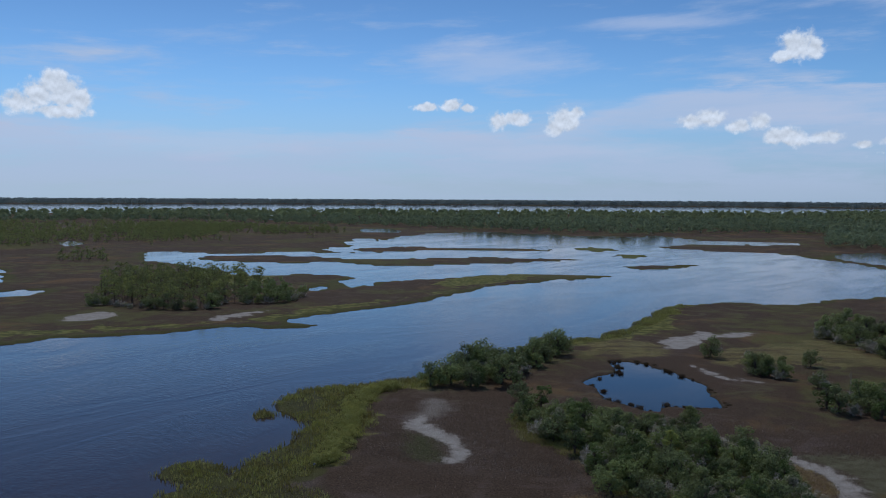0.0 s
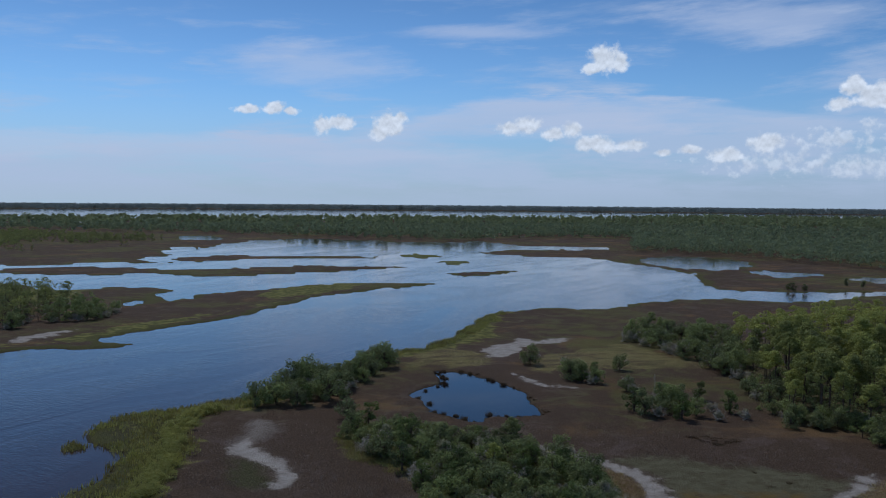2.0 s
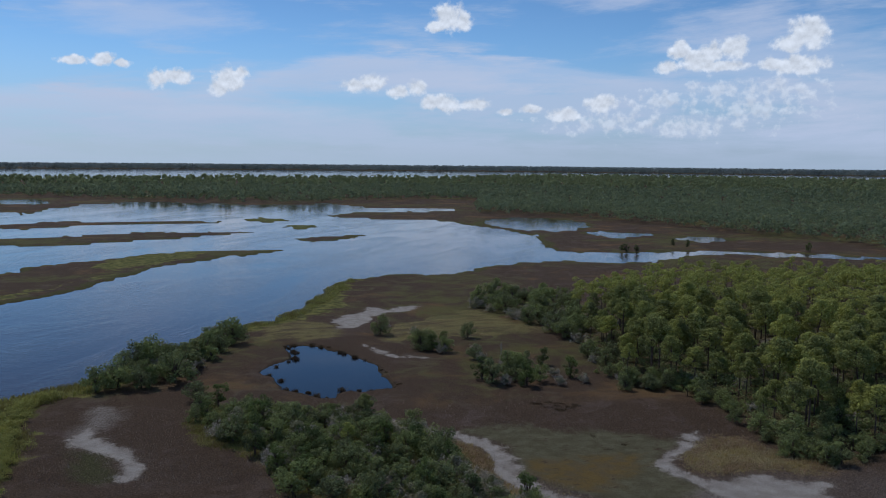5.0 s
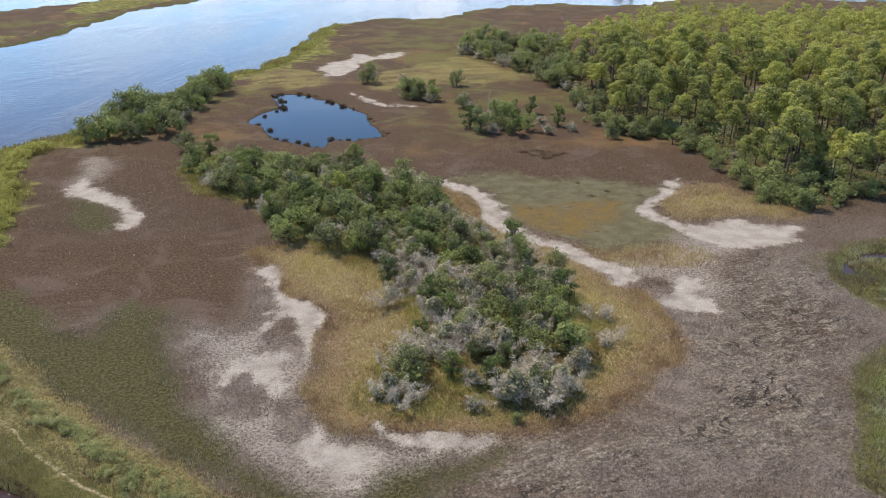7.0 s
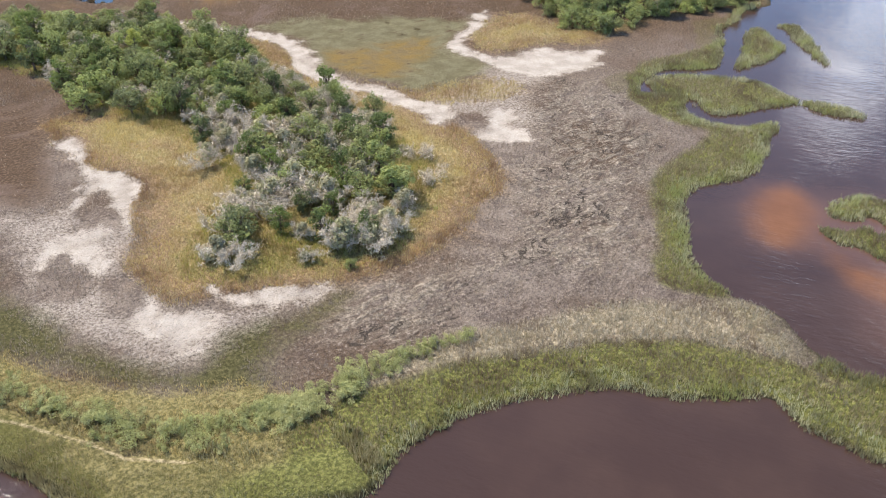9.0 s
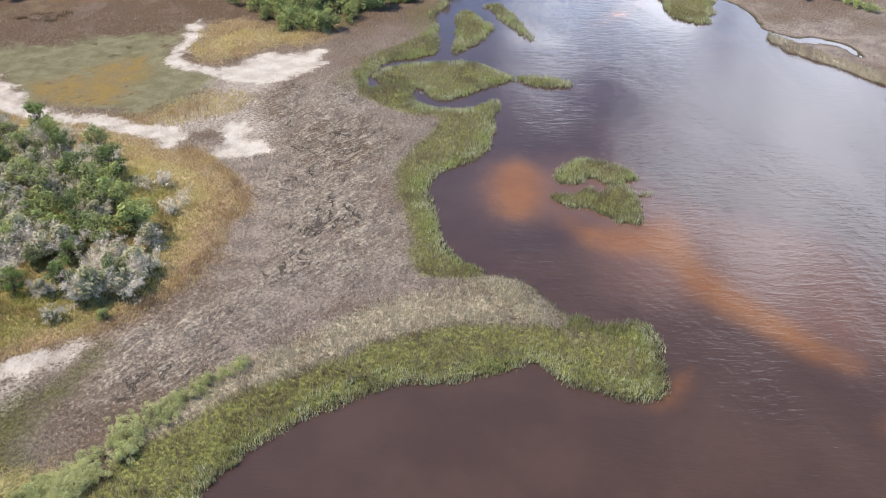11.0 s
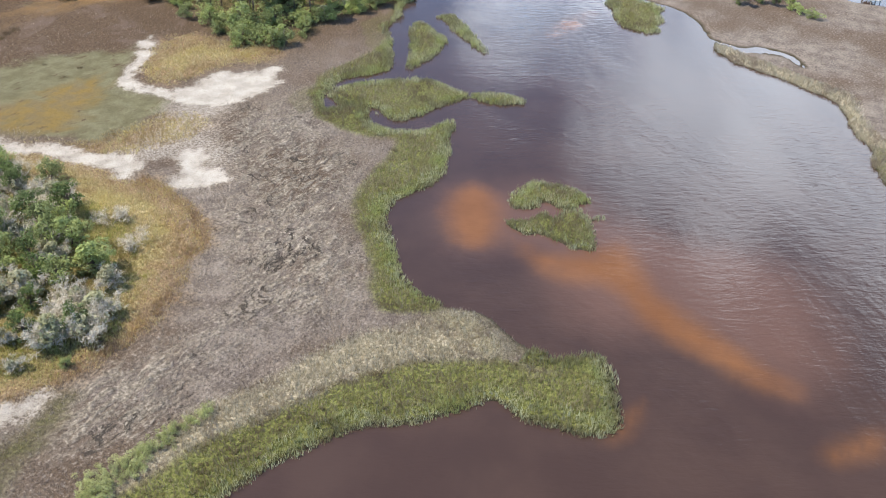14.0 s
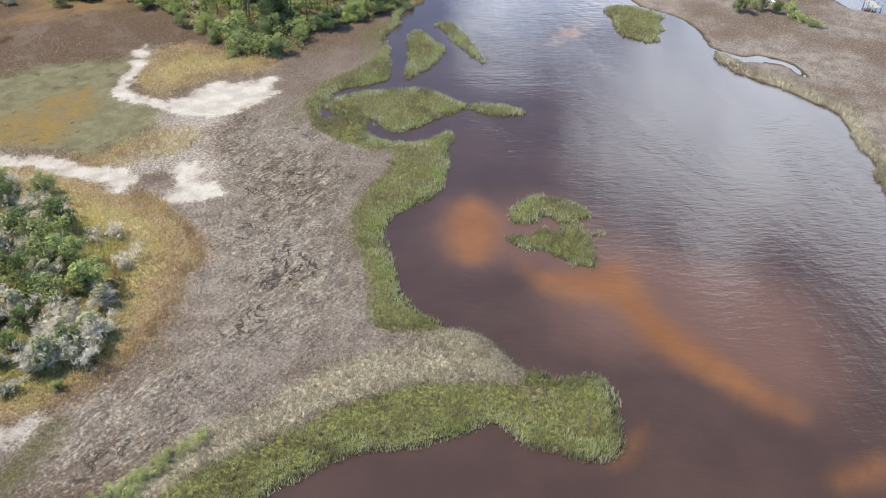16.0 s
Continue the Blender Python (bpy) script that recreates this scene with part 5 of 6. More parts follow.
scrubs = Kind("marsh_bush", "dark green low bush on the marsh", "bush", "low bushes of the marsh", [bush_parts(540 + k, 1.9, 320, OAK, 0.2) for k in range(4)])

# hammock by the river and the long hammock in the middle
for x, y in TA:
    oaks.put(x, y, rng.uniform(0.95, 1.6), rng)
for n, (x, y) in enumerate(TB):
    (pines if n in (9, 10) else cedars if n % 3 == 1 else oaks).put(x, y, 0.5 if n in (9, 10) else rng.uniform(0.75, 1.15), rng)
for n, (x, y) in enumerate(TC):
    if n == 12:
        palms.put(x, y, 1.0, rng, 0)
    else:
        (cedars if n % 3 == 1 else oaks).put(x, y, rng.uniform(0.6, 0.9) * (0.45 if n == 11 else 1), rng)
for n, (x, y) in enumerate(TD):
    (snags if n % 3 else greys).put(x, y, rng.uniform(1.05, 1.5) * (0.6 if n == 3 else 1), rng)
for poly, gap in ((HAMMOCK_S, 3.4), (HAMMOCK_N, 3.4), (HAM_W, 3.9)):
    for x, y in zip(*spread(poly, gap, rng)):
        kind = rng.choice(5)
        pale_ = kind < 3 if poly is HAMMOCK_S else kind < 1
        sort = (greys if kind < 2 else snags) if pale_ else oaks if kind < 4 else cedars
        sort.put(x, y, rng.uniform(0.8, 1.45) if pale_ else rng.uniform(0.55, 1.0), rng)
for n, (x, y) in enumerate(TE + TE_B):
    (greys if n % 4 == 3 else cedars if n % 4 == 1 else oaks).put(x, y, rng.uniform(0.7, 1.2), rng)
for x, y in TF:
    greys.put(x, y, rng.uniform(0.7, 1.1), rng)
for n, (x, y) in enumerate(TG):
    (cedars if n < 3 else scrubs).put(x, y, rng.uniform(0.9, 1.3) * (0.75 if n < 3 else 1), rng)
for x, y in RSMALL:
    for step_ in range(40):
        if land_by(*warped(np.array([float(x)]), np.array([float(y)])))[0] < 4:
            y += 2.0
    cedars.put(x, y, rng.uniform(0.7, 1.0), rng)

for x, y in zip(*spread(SHRUBBY, 5.2, rng)):
    (oaks if rng.random() < 0.6 else greys).put(x, y, rng.uniform(0.8, 1.5), rng)

# bushes along the levee
line = rounded(LEVEE, False, 10)
for n, (x, y) in enumerate(line):
    grow = np.clip((len(line) - n) / 30, 0.35, 1)
    for k in range(2 if n % 2 else 1):
        a = rng.uniform(0, 6.28)
        off = rng.uniform(0, 2.1) * grow
        bushes.put(x + math.cos(a) * off, y + math.sin(a) * off, rng.uniform(0.55, 1.1) * (0.5 + 0.5 * grow), rng)

# the pine wood: nearest trees one by one, the rest together
fx, fy = spread(FOREST, 5.4, rng)
order = np.argsort(np.hypot(fx - 60, fy - 100))
for n in order[:300]:
    d = inside_by(FOREST, fx[n : n + 1], fy[n : n + 1])[0]
    if d < 4.5 and rng.random() < 0.65 or d < 14 and rng.random() < 0.35:
        (oaks if rng.random() < 0.7 else greys).put(fx[n], fy[n], rng.uniform(0.65, 1.15), rng)
    else:
        pines.put(fx[n], fy[n], rng.uniform(0.55, 0.95) if d < 9 else rng.uniform(0.7, 1.25), rng)
ux, uy = spread(FOREST, 4.6, rng)
for x, y in zip(ux, uy):
    if math.hypot(x - 60, y - 100) < 95 and rng.random() < 0.5:
        scrubs.put(x, y, rng.uniform(0.7, 1.6), rng)
wide_x, wide_y = spread(FOREST, 3.2, rng)
under = np.hypot(wide_x - 60, wide_y - 100) < 120
UNDER = (wide_x[under], wide_y[under])
edge = rounded(FOREST_F, False, 6)
for n, (x, y) in enumerate(edge[18:]):
    kind = rng.random()
    (palms if kind < 0.12 else oaks if kind < 0.65 else scrubs).put(x + rng.normal() * 1.5, y + rng.normal() * 1.5, rng.uniform(0.5, 0.85), rng)


def copse(x, y, tall, per, size, seed, trunk=True, crown_low=0.55, wide=0.16, vary=0.28, clumps=8):
    """Many trees in one: rounded clumps of leaf sprays on plain stems."""
    g = np.random.default_rng(seed)
    n = len(x)
    h = tall * (g.uniform(0.93 - vary, 0.93 + vary, n) + 0.35 * fbm(x, y, 40 * tall / 10, 2, seed) * vary / 0.28)
    u = g.uniform(crown_low, 0.95, (n, clumps))
    u[:, 0] = 0.97
    out_ = wide * h[:, None] * np.sqrt(np.maximum(0.05, 1 - ((u - crown_low - 0.1) / (1.02 - crown_low)) ** 2)) * g.uniform(0.35, 0.85, (n, clumps))
    a = g.uniform(0, 6.283, (n, 1)) + np.arange(clumps) * 2.4
    heart = np.stack([x[:, None] + np.cos(a) * out_, y[:, None] + np.sin(a) * out_, u * h[:, None] + 0.2], -1)
    k, c = np.repeat(np.arange(n), per), g.integers(0, clumps, n * per)
    d = g.normal(size=(n * per, 3))
    d[:, 2] = np.where(g.uniform(0, 1, n * per) < 0.75, np.abs(d[:, 2]), d[:, 2])
    d /= np.linalg.norm(d, axis=1, keepdims=True)
    rad = (wide * 0.5 * h[k] * g.uniform(0.7, 1.05, n * per))[:, None]
    p = heart[k, c] + d * rad * np.array([1, 1, 0.7])
    nrm = d + g.normal(size=(n * per, 3)) * 0.45 + np.array([0, 0, 0.3])
    nrm /= np.linalg.norm(nrm, axis=1, keepdims=True)
    side = np.cross(nrm, g.normal(size=(len(k), 3)))
    side /= np.linalg.norm(side, axis=1, keepdims=True)
    other = np.cross(nrm, side)
    s = (size * g.uniform(0.6, 1.3, len(k)) * h[k] / tall)[:, None]
    v = np.stack([p - side * s, p + other * s * 0.6 - nrm * s * 0.2, p + side * s, p - other * s * 0.6 - nrm * s * 0.2], 1).reshape(-1, 3)
    f = np.arange(len(v)).reshape(-1, 4)
    index = np.zeros(len(f), int)
    if trunk:
        c = np.stack([x, y, 0 * x], -1)
        t = np.stack([0 * x, 0 * x, h * 0.92], -1)
        ring = [np.array([0.16, 0, -0.2]), np.array([-0.08, 0.14, -0.2]), np.array([-0.08, -0.14, -0.2])]
        base = len(v)
        tv = np.stack([c + ring[0], c + ring[1], c + ring[2], c + t + ring[0] * 0.4, c + t + ring[1] * 0.4, c + t + ring[2] * 0.4], 1).reshape(-1, 3)
        o = base + 6 * np.arange(n)
        tf = np.concatenate([np.stack([o + i, o + (i + 1) % 3, o + 3 + (i + 1) % 3, o + 3 + i], -1) for i in range(3)])
        v, f = np.concatenate([v, tv]), np.concatenate([f, tf])
        index = np.concatenate([index, np.ones(len(tf), int)])
    return v, f, index


def woods(name, label, category, x, y, tall, per, size, seed, leaf, **more):
    v, f, index = copse(x, y, tall, per, size, seed, **more)
    tagged(new(name, mesh_from(name, v, f, [leaf, BARK], False, index)), label, category, kind="stuff")


line = rounded(RIDGE, False, 12)
ridge_x, ridge_y = np.repeat(line[:, 0], 4) + rng.normal(size=len(line) * 4) * 1.3, np.repeat(line[:, 1], 4) + rng.normal(size=len(line) * 4) * 1.3
woods("ridge_bushes", "bright yellow-green bushes along the old levee ridge", "bushes", ridge_x, ridge_y, 1.5, 130, 0.12, 69, RIDGELEAF, trunk=False, crown_low=0.2, wide=0.7)
rest = order[300:]
woods("pine_wood", "dense pine wood with yellow-green crowns behind the marsh", "woods", fx[rest], fy[rest], 11.0, 340, 0.3, 61, PINE, crown_low=0.66, wide=0.21, clumps=9)
woods("undergrowth", "dense dark green shrubs growing under the pines", "shrubs", *UNDER, 2.6, 60, 0.22, 66, OAK, trunk=False, crown_low=0.1, wide=0.6)
cx, cy = spread(COPSE, 5.6, rng)
for side, tall_, seed in ((cx < -85, 10.0, 67), (cx >= -85, 6.5, 68)):
    woods("copse", "dense copse of pines and oaks across the river", "woods", cx[side], cy[side], tall_, 240, 0.36, seed, PINE if seed == 67 else OAK, crown_low=0.3, wide=0.27, clumps=11)
for x, y in rounded(COPSE[:6], False, 8):
    (greys if rng.random() < 0.6 else oaks).put(x + rng.normal() * 2, y + rng.normal() * 2, rng.uniform(0.8, 1.3), rng)
for poly, gap, seed in ((FARL, 8.0, 63), (FARL2, 7.5, 64), (SHRUBL, 6.0, 65)):
    lx, ly = spread(poly, gap, rng)
    thin_ = (fbm(lx, ly, 90, 3, seed) + 0.5 * (lx < -250) > rng.uniform(0.1, 0.75, len(lx))) & (land_by(*warped(lx, ly)) > 2)
    woods("scrub_wood", "sparse yellow-green young pines on the far marsh", "woods", lx[thin_], ly[thin_], 6.5, 60, 0.62, seed, FARLIGHT, crown_low=0.1, wide=0.4, clumps=7)

# far woods: thinner with distance, some aerial haze in the leaf colour
far_x, far_y = [], []
for lo, hi, gap in ((400, 1000, 10.0), (1000, 1500, 15.0), (1500, 2700, 26.0)):
    i, j = np.meshgrid(np.arange(-1900, 2300, gap), np.arange(200, 2700, gap))
    x = (i + rng.uniform(-0.45, 0.45, i.shape) * gap).ravel()
    y = (j + rng.uniform(-0.45, 0.45, i.shape) * gap).ravel()
    r, a = np.hypot(x, y), np.degrees(np.arctan2(x, y))
    ok = (r > lo) & (r <= hi) & (a > -34) & (a < 58)
    x, y = x[ok], y[ok]
    ok = inside_by(FAR_WOODS, x, y, 5.0) > 0
    x, y = x[ok], y[ok]
    ok = land_by(x, y) > 3
    far_x.append(x[ok])
    far_y.append(y[ok])
for x, y, size, seed in zip(far_x, far_y, (0.95, 1.5, 2.6), (71, 72, 73)):
    woods("far_woods", "continuous dark green coastal forest in the distance, leaves tinted with haze", "woods", x, y, 10.0, 64 if seed == 71 else 44, size, seed, HAZED_FARLEAF, trunk=False, crown_low=0.25, wide=0.5, vary=0.22, clumps=7)
# distance haze over the bay, painted into the leaves as pale blue-grey
HAZED_SHORELEAF = leaf_material("hazed_bay_woods_leaves", (0.21, 0.245, 0.235), (0.25, 0.285, 0.27), (0.24, 0.275, 0.25), 0.5)
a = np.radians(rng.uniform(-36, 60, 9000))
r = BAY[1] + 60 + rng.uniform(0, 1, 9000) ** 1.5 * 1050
woods("far_shore_woods", "low line of dark forest across the bay, haze painted into its leaves", "woods", np.sin(a) * r, np.cos(a) * r, 17.0, 16, 4.0, 74, HAZED_SHORELEAF, trunk=False, crown_low=0.1, wide=0.9, vary=0.05, clumps=4)
for kind in (pines, oaks, cedars, snags, greys, palms, bushes, scrubs):
    kind.clear()

# ---- grasses: blades, joined by kind ----
def blades(x, y, z, tall, wide, per, lean, rng):
    """Tufts of single blades, each a bent pair of faces."""
    n = len(x) * per
    k = np.repeat(np.arange(len(x)), per)
    a, b = rng.uniform(0, 6.283, n), rng.uniform(0, 6.283, n)
    h = tall[k] * rng.uniform(0.6, 1.15, n)
    base = np.stack([x[k] + rng.normal(size=n) * 0.12, y[k] + rng.normal(size=n) * 0.12, z[k] - 0.05], -1)
    side = np.stack([np.cos(a), np.sin(a), 0 * a], -1) * (wide * rng.uniform(0.6, 1.3, n))[:, None]
    tip = np.stack([np.cos(b), np.sin(b), 0 * b], -1) * (h * lean * rng.uniform(0.2, 1.0, n))[:, None]
    tip = tip + np.stack([0 * h, 0 * h, h], -1)
    v = np.stack([base - side, base + side, base + tip], 1).reshape(-1, 3)
    return v, np.arange(n * 3).reshape(-1, 3)


def meadow(name, label, count, box, test, tall, wide, per, lean, mat, seed):
    g = np.random.default_rng(seed)
    x, y = g.uniform(box[0], box[1], count), g.uniform(box[2], box[3], count)
    a, b = warped(x, y)
    ok = test(x, y, a, b, g)
    x, y = x[ok], y[ok]
    z = ground_z(x, y)
    h = tall * (1 + 0.5 * fbm(x, y, 6, 2, seed))
    tagged(new(name, mesh_from(name, *blades(x, y, z, h, wide, per, lean, g), mat)), label, "grass", kind="stuff")
    return len(x)


GREENS = (GREENP, GREENR, IA, IB, IC, ID, IE1, IE2, IF)


def shore_share(x, y, l, g):
    return l + 1.8 * fbm(x, y, 9, 3, 51) < g.uniform(0.8, 2.2, len(x))


def is_dull(x, y, a, b, g):
    return is_green(x, y, a, b, g) & ~shore_share(x, y, land_by(a, b), g)


def is_bright(x, y, a, b, g):
    return is_green(x, y, a, b, g) & shore_share(x, y, land_by(a, b), g)


def is_rust(x, y, a, b, g):
    f = inside_by(GOLD, a, b)
    return (f > g.uniform(-1.3, -0.2, len(x))) & (f < g.uniform(0.2, 1.6, len(x))) & (most(along(S_path, a, b, 2.0), inside_by(S_b, a, b), inside_by(S_c, a, b), inside_by(S_d, a, b), inside_by(S_e, a, b), inside_by(S_f, a, b)) < 0)


def is_lime(x, y, a, b, g):
    return inside_by(LIME, a, b) + 3 * fbm(x, y, 8, 3, 57) > g.uniform(-1.5, 0.5, len(x))


def is_green(x, y, a, b, g):
    f, l = most(*[inside_by(p, a, b) for p in GREENS]), land_by(a, b)
    f = np.maximum(f, np.where((x + 9 * fbm(x, y, 7, 3, 52) > 15) & (x < 72) & (y > 8) & (y < 52) & ~((x > 57) & (y > 27)), 2.6 - l, -9.0))
    return (f > g.uniform(-0.6, 0.4, len(x))) & (l > -0.35)


def is_straw(x, y, a, b, g):
    return (most(inside_by(STRAW_ZONE, a, b), inside_by(RGRASS, a, b), inside_by(RGOLD, a, b)) > g.uniform(-0.8, 0.5, len(x))) & (land_by(a, b) > 0)


def is_gold(x, y, a, b, g):
    sand = most(*[inside_by(p, a, b) for p in (S_b, S_c, S_c2, S_d, S_e, S_f, S_g, S_g2)], along(S_path, a, b, 1.8))
    return (most(inside_by(GOLD, a, b), inside_by(BERM, a, b), inside_by(TAN_A, a, b), inside_by(TAN_B, a, b)) > g.uniform(-1.5, 0.5, len(x))) & (sand < 0) & (land_by(a, b) > 0) & (along(TRAIL, a, b, 0.4) < 0)


def is_rush(x, y, a, b, g):
    z = zones(a, b)
    bare = most(z["sand"] + 0.4, z["gold"], z["mud"], z["berm"], z["straw"], z["green"], z["olive"] - 1.5, z["woods"])
    bare = np.where((inside_by(BROWN, a, b) > 0) & (g.uniform(0, 1, len(x)) < 0.97), 9.0, bare)
    bare = np.where((z["pale"] > 0) & (g.uniform(0, 1, len(x)) < 0.75), 9.0, bare)
    fade = g.uniform(0, 1, len(x)) < np.clip((185 - np.hypot(x, y)) / 110, 0, 1)
    return (bare < g.uniform(-0.5, 1.2, len(x))) & (land_by(a, b) > 0.1) & fade


def is_bank(x, y, a, b, g):
    return (most(inside_by(GREENL, a, b), inside_by(BANKG, a, b), inside_by(BANKG0, a, b), inside_by(PATCH_M, a, b)) > g.uniform(-1, 0.5, len(x))) & (land_by(a, b) > -0.3) | (most(inside_by(GREENW, a, b), inside_by(PATCH_L, a, b)) > -1.2) & (fbm(x, y, 8, 3, 90) > g.uniform(-0.35, 0.4, len(x)))


def is_fringe(x, y, a, b, g):
    l = land_by(a, b)
    return (l > -0.3) & (l < g.uniform(0.5, 6.5, len(x))) & (along(TRAIL, a, b, 0.4) < 0) & (inside_by(MAIN, a, b) > -1) & (x < 24)


meadow("cordgrass", "bright green cordgrass along the water's edge", 300000, (10, 200, 10, 115), is_bright, 0.72, 0.042, 4, 0.45, SPARTINA, 81)
meadow("inner_cordgrass", "olive-brown cordgrass on the inner side of the shore", 260000, (10, 200, 10, 115), is_dull, 0.55, 0.035, 4, 0.5, DULLB, 87)
meadow("rusty_grass", "rust-brown grass rim round the golden grass", 110000, (10, 75, 55, 130), is_rust, 0.5, 0.03, 3, 0.6, RUSTB, 88)
meadow("hammock_grass", "yellow-green grass under the hammock trees", 90000, (10, 65, 60, 180), is_lime, 0.55, 0.035, 4, 0.6, LIMEB, 89)
meadow("shore_cordgrass", "olive cordgrass fringe below the levee", 150000, (-25, 24, 40, 110), is_fringe, 0.8, 0.045, 4, 0.35, OLIVEB, 82)
meadow("straw_grass", "pale straw-coloured dry grass on the spit", 160000, (20, 175, 0, 60), is_straw, 0.6, 0.03, 4, 0.6, STRAW, 83)
meadow("golden_grass", "golden and rust coloured grass round the hammock", 190000, (-25, 125, 40, 145), is_gold, 0.5, 0.03, 4, 0.6, GOLDB, 84)
meadow("needlerush", "grey-brown needlerush covering the marsh", 330000, (-20, 135, 25, 180), is_rush, 0.42, 0.026, 2, 0.5, RUSH, 85)
meadow("bank_grass", "yellow-green grass along the river bank", 150000, (-50, 110, 120, 370), is_bank, 0.8, 0.07, 3, 0.4, BANKB, 86)

# ---- small things ----
def tussock_mesh(seed, tall, count):
    g = np.random.default_rng(seed)
    x, y = g.normal(size=count) * tall * 0.3, g.normal(size=count) * tall * 0.3
    v, f = blades(x, y, 0 * x, np.full(count, tall), 0.05, 1, 0.8, g)
    return mesh_from("rush_tussock", v, f, TUSSOCK)


TUSSOCK = blade_material("tussock_blades", (0.07, 0.05, 0.03), (0.19, 0.14, 0.085), (0.11, 0.08, 0.045))
tussocks = [tussock_mesh(700 + k, 0.95, 130) for k in range(4)]


def put_tussock(x, y, scale, k):
    ob = new("rush_tussock", tussocks[k % 4])
    ob.matrix_basis = Matrix.Translation((float(x), float(y), 0.03)) @ pose(0, 0, 0, 0, 0, k * 67.0)
    ob.scale = (scale * 1.3, scale * 1.3, scale)
    tagged(ob, "dark brown rush clump standing in shallow water", "tussock", "rush clumps")


for k, (x, y) in enumerate(rounded(POND, True, 6)):
    if rng.random() < 0.5:
        put_tussock(x + rng.normal() * 0.5, y + rng.normal() * 0.7, rng.uniform(0.4, 0.95), k)
mx, my = spread(MUD, 2.2, rng)
for k, (x, y) in enumerate(zip(mx, my)):
    if fbm(np.array([x]), np.array([y]), 14, 2, 77)[0] > rng.uniform(0.0, 0.4):
        put_tussock(x + rng.normal(), y + rng.normal(), rng.uniform(0.25, 0.65), k)
wx_, wy_ = spread(WRACK, 1.6, rng)
for k, (x, y) in enumerate(zip(wx_, wy_)):
    put_tussock(x, y, rng.uniform(0.5, 0.95), k)


def box(cx, cy, cz, sx, sy, sz, bevel=0.0):
    """A box, by its middle and its size, with worn edges where a bevel is given."""
    bm = bmesh.new()
    bmesh.ops.create_cube(bm, size=1.0, matrix=Matrix.Translation((cx, cy, cz)) @ Matrix.Diagonal((sx, sy, sz, 1)))
    if bevel:
        bmesh.ops.bevel(bm, geom=bm.edges[:], offset=bevel, segments=1, affect="EDGES")
    return bm


def bm_part(name, bm, mat, parent, label=""):
    me = bpy.data.meshes.new(name)
    bm.to_mesh(me)
    bm.free()
    me.materials.append(mat)
    return part(name, me, parent, label)


# standing dead trunks
def dead_trunk(x, y, tall, mat, label, seed):
    g = np.random.default_rng(seed)
    ob = tagged(new("dead_tree"), label, "dead tree")
    ob.matrix_basis = Matrix.Translation((x, y, 0.3))
    stem = limb([(0, 0, -0.4), (0.08, 0.03, tall * 0.5), (0.0, 0.1, tall)], (0.14, 0.11, 0.05), 7)
    part("trunk", mesh_from("trunk", *stem, mat, True), ob)
    for k in range(3):
        h, a = tall * g.uniform(0.5, 0.9), g.uniform(0, 6.28)
        twig = limb([(0.04, 0.05, h), (math.cos(a) * 0.5, math.sin(a) * 0.5, h + 0.4)], (0.045, 0.015), 4)
        part("stub", mesh_from("stub", *twig, mat, True), ob)


dead_trunk(*SNAG[0], 3.6, BARK, "dark weathered standing dead trunk beside the sand path", 5)
dead_trunk(*SNAG2[0], 4.2, DEADWOOD, "bleached standing dead trunk among marsh shrubs", 6)

# white house on the far marsh
def worn(name, rough, a, b):
    m = Mat(name, rough, 0.4)
    return m.done(m.mix(m.step(m.noise(1.2, 4, 0.6), 0.35, 0.7), a, b))


PAINT = worn("white_paint", 0.6, (0.62, 0.61, 0.58), (0.78, 0.77, 0.75))
TIN = worn("tin_roof", 0.4, (0.55, 0.55, 0.54), (0.72, 0.72, 0.71))
PLANK = bark_material("grey_planks", (0.19, 0.175, 0.16), (0.33, 0.31, 0.29))
DARKGLASS = Mat("window_glass", 0.1, 0.5).done((0.03, 0.035, 0.04))
house = tagged(new("house"), "small white house with pale metal roof beyond the marsh", "house")
house.matrix_basis = Matrix.Translation((HOUSE[0][0], HOUSE[0][1], 0.2)) @ pose(0, 0, 0, 0, 0, 12)
bm_part("wall", box(0, 0, 2.6, 15, 9, 5.2), PAINT, house)
bm = bmesh.new()
prof = [(-5.2, 5.0), (0, 8.2), (5.2, 5.0), (5.2, 5.25), (0, 8.5), (-5.2, 5.25)]
ends = [[bm.verts.new((x, y, z)) for y, z in prof] for x in (-8.2, 8.2)]
for k in range(6):
    bm.faces.new((ends[0][k], ends[0][(k + 1) % 6], ends[1][(k + 1) % 6], ends[1][k]))
bm.faces.new(ends[0][::-1])
bm.faces.new(ends[1])
bm_part("roof", bm, TIN, house)
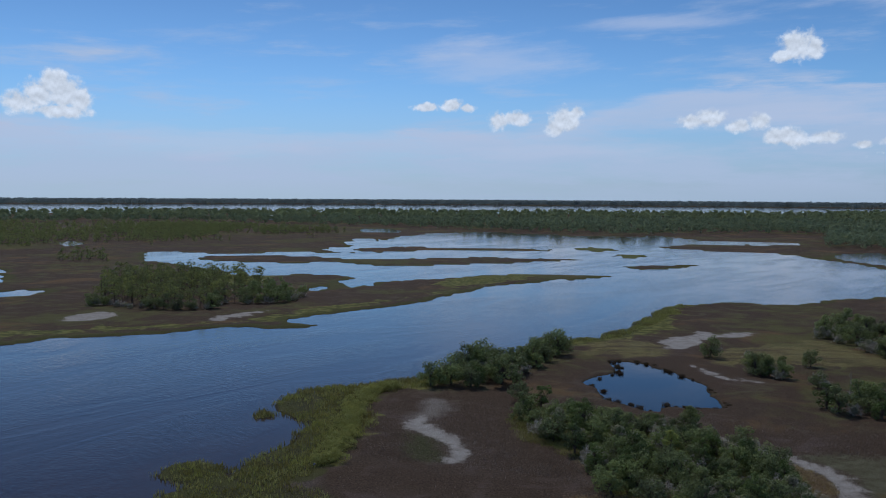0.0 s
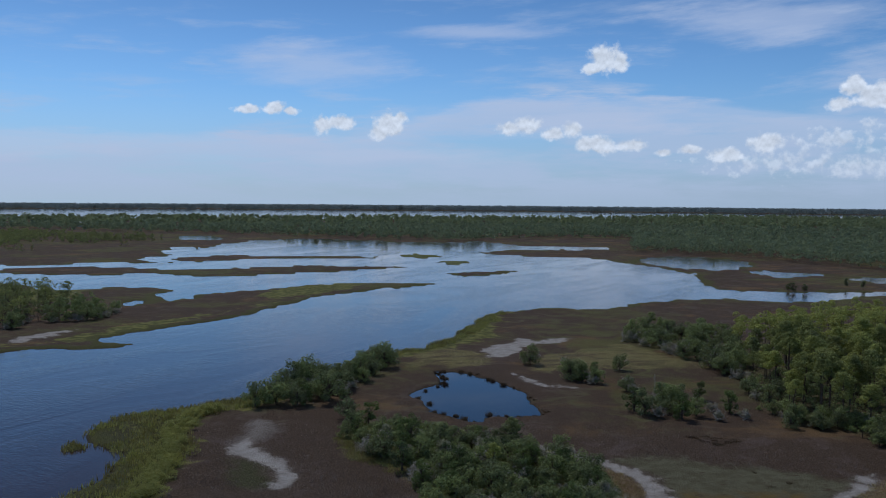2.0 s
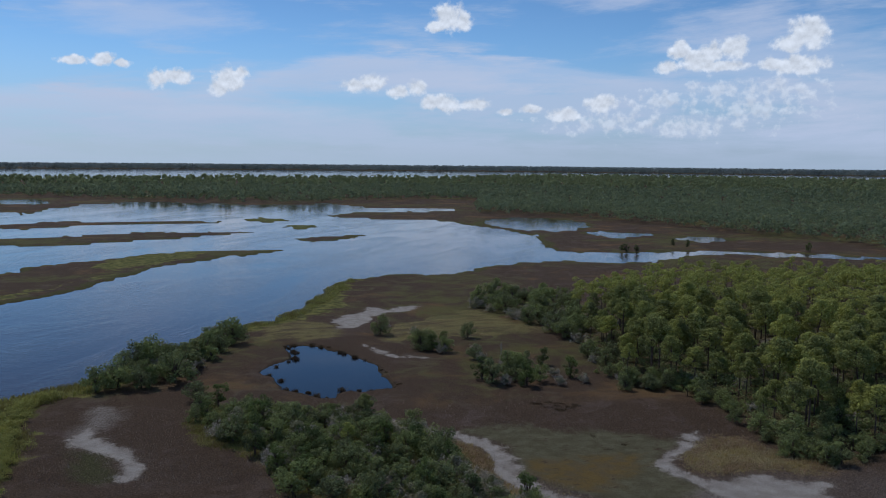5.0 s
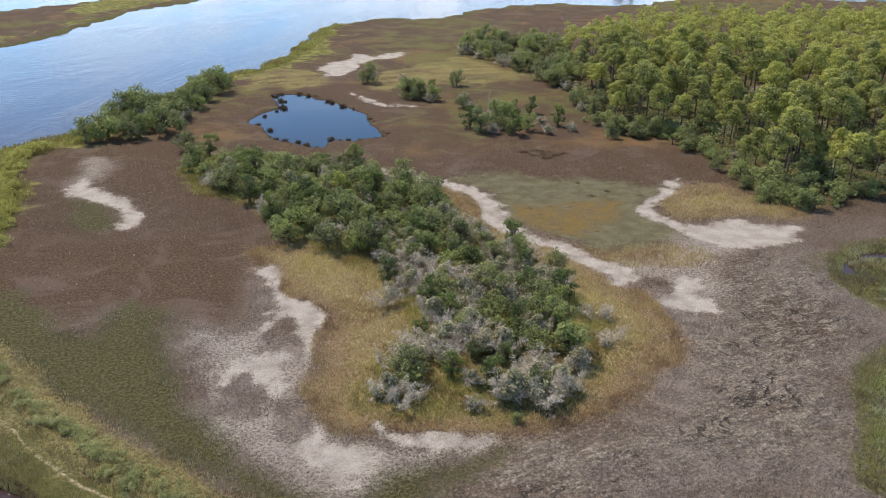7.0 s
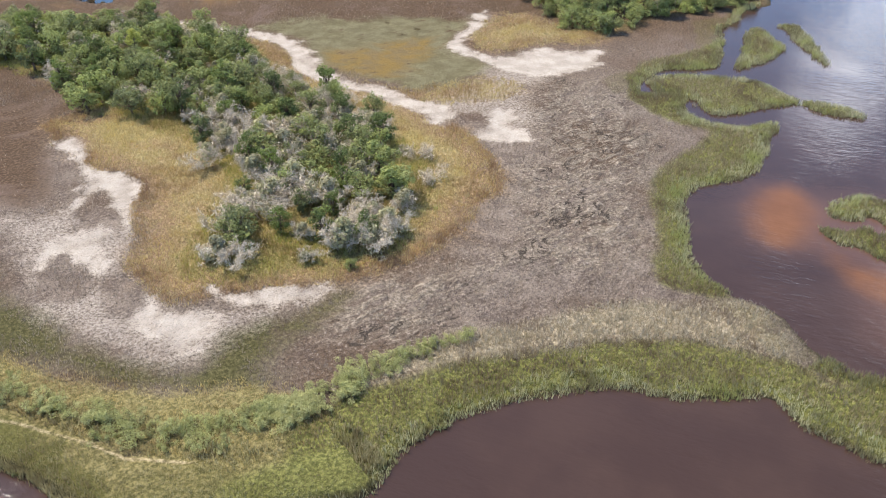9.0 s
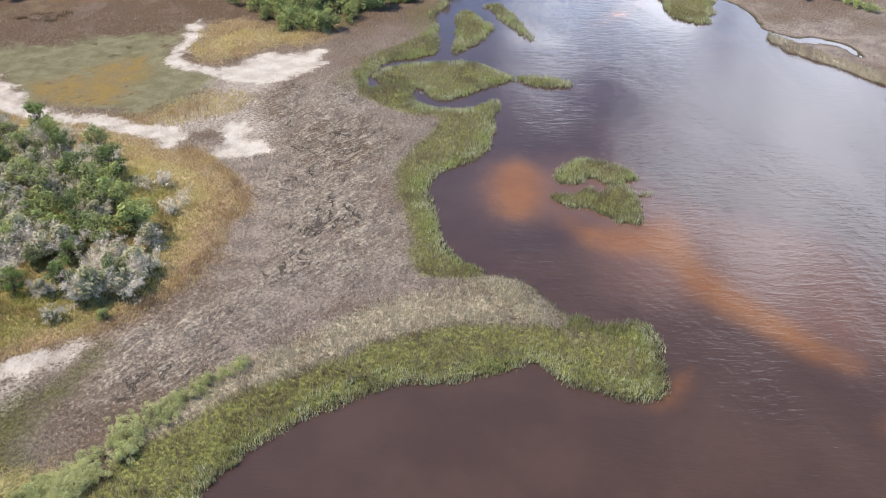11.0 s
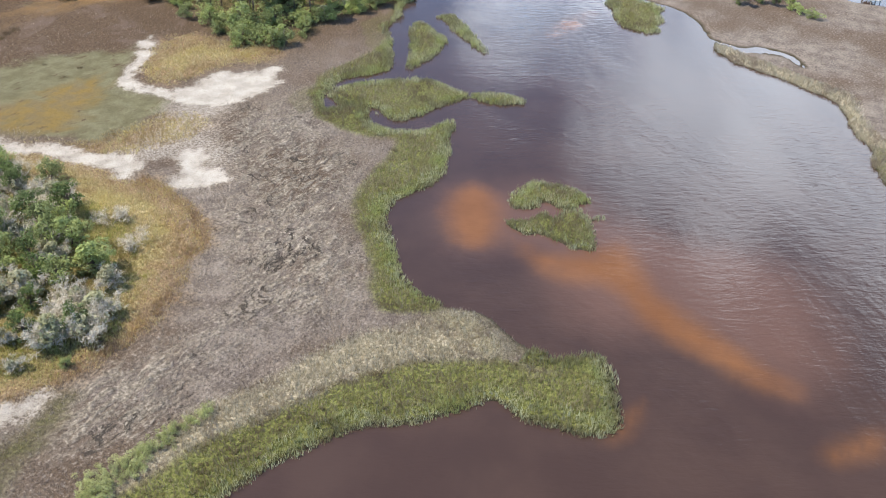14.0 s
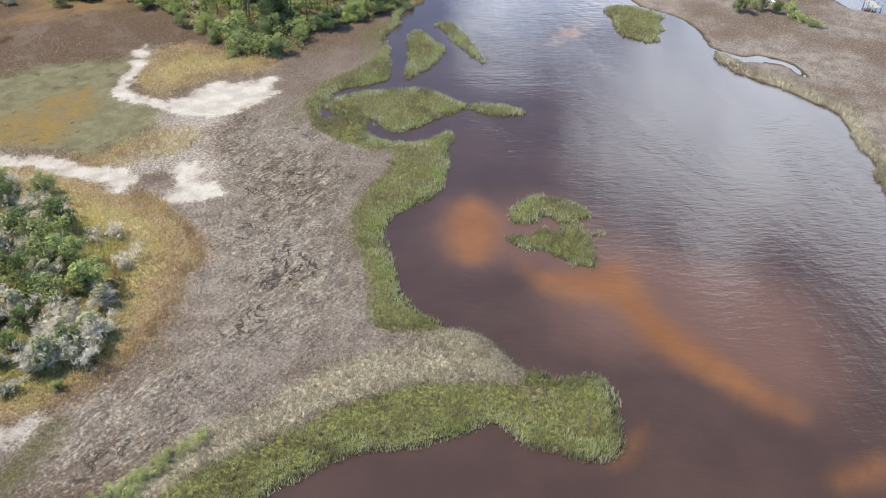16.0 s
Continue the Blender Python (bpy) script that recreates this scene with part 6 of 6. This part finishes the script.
for k in range(4):
    bm_part("window", box(-5.4 + 3.6 * k, -4.52, 2.9, 1.1, 0.08, 1.5), DARKGLASS, house)

# dock across the far channel
dock = tagged(new("dock"), "weathered grey wooden dock on posts over the channel", "dock")
dock.matrix_basis = Matrix.Translation((WALLR[0][0] + 2.0, WALLR[0][1], 0.0)) @ pose(0, 0, 0, 0, 0, 30)
for k in range(10):
    bm_part("plank", box(-2.25 + 0.5 * k, 0, 0.95, 0.46, 2.2, 0.06, 0.01), PLANK, dock)
for x in (-2.2, 0.0, 2.2):
    for y in (-1.0, 1.0):
        bm_part("post", box(x, y, 0.55, 0.18, 0.18, 2.2, 0.02), PLANK, dock)
for y in (-1.0, 1.0):
    bm_part("beam", box(0, y, 0.84, 4.8, 0.12, 0.16, 0.01), PLANK, dock)

# white skiff behind the bushes of the far bank
skiff = tagged(new("boat"), "small white skiff drawn up behind bushes", "boat")
skiff.matrix_basis = Matrix.Translation((BOAT[0][0], BOAT[0][1], 0.35)) @ pose(0, 0, 0, 0, 0, 60)
bm = bmesh.new()
shape_ = []
for t in np.linspace(0, 1, 7):
    half, low_ = 0.75 * (1 - max(0, t - 0.45) ** 2 * 3.2), 0.02 + 0.35 * max(0, t - 0.6) ** 1.5
    x = -1.9 + 3.8 * t
    shape_.append([bm.verts.new(p) for p in ((x, -half, 0.55 + 0.15 * t), (x, -half * 0.7, low_), (x, half * 0.7, low_), (x, half, 0.55 + 0.15 * t), (x, half * 0.88, 0.5 + 0.15 * t), (x, half * 0.6, low_ + 0.08), (x, -half * 0.6, low_ + 0.08), (x, -half * 0.88, 0.5 + 0.15 * t))])
for a_, b_ in zip(shape_, shape_[1:]):
    for k in range(8):
        bm.faces.new((a_[k], a_[(k + 1) % 8], b_[(k + 1) % 8], b_[k]))
bm.faces.new(shape_[0][::-1])
bm.faces.new(shape_[-1])
bm_part("hull", bm, PAINT, skiff)
for x in (-1.2, 0.3):
    bm_part("bench", box(x, 0, 0.42, 0.3, 1.2, 0.05, 0.01), PLANK, skiff)
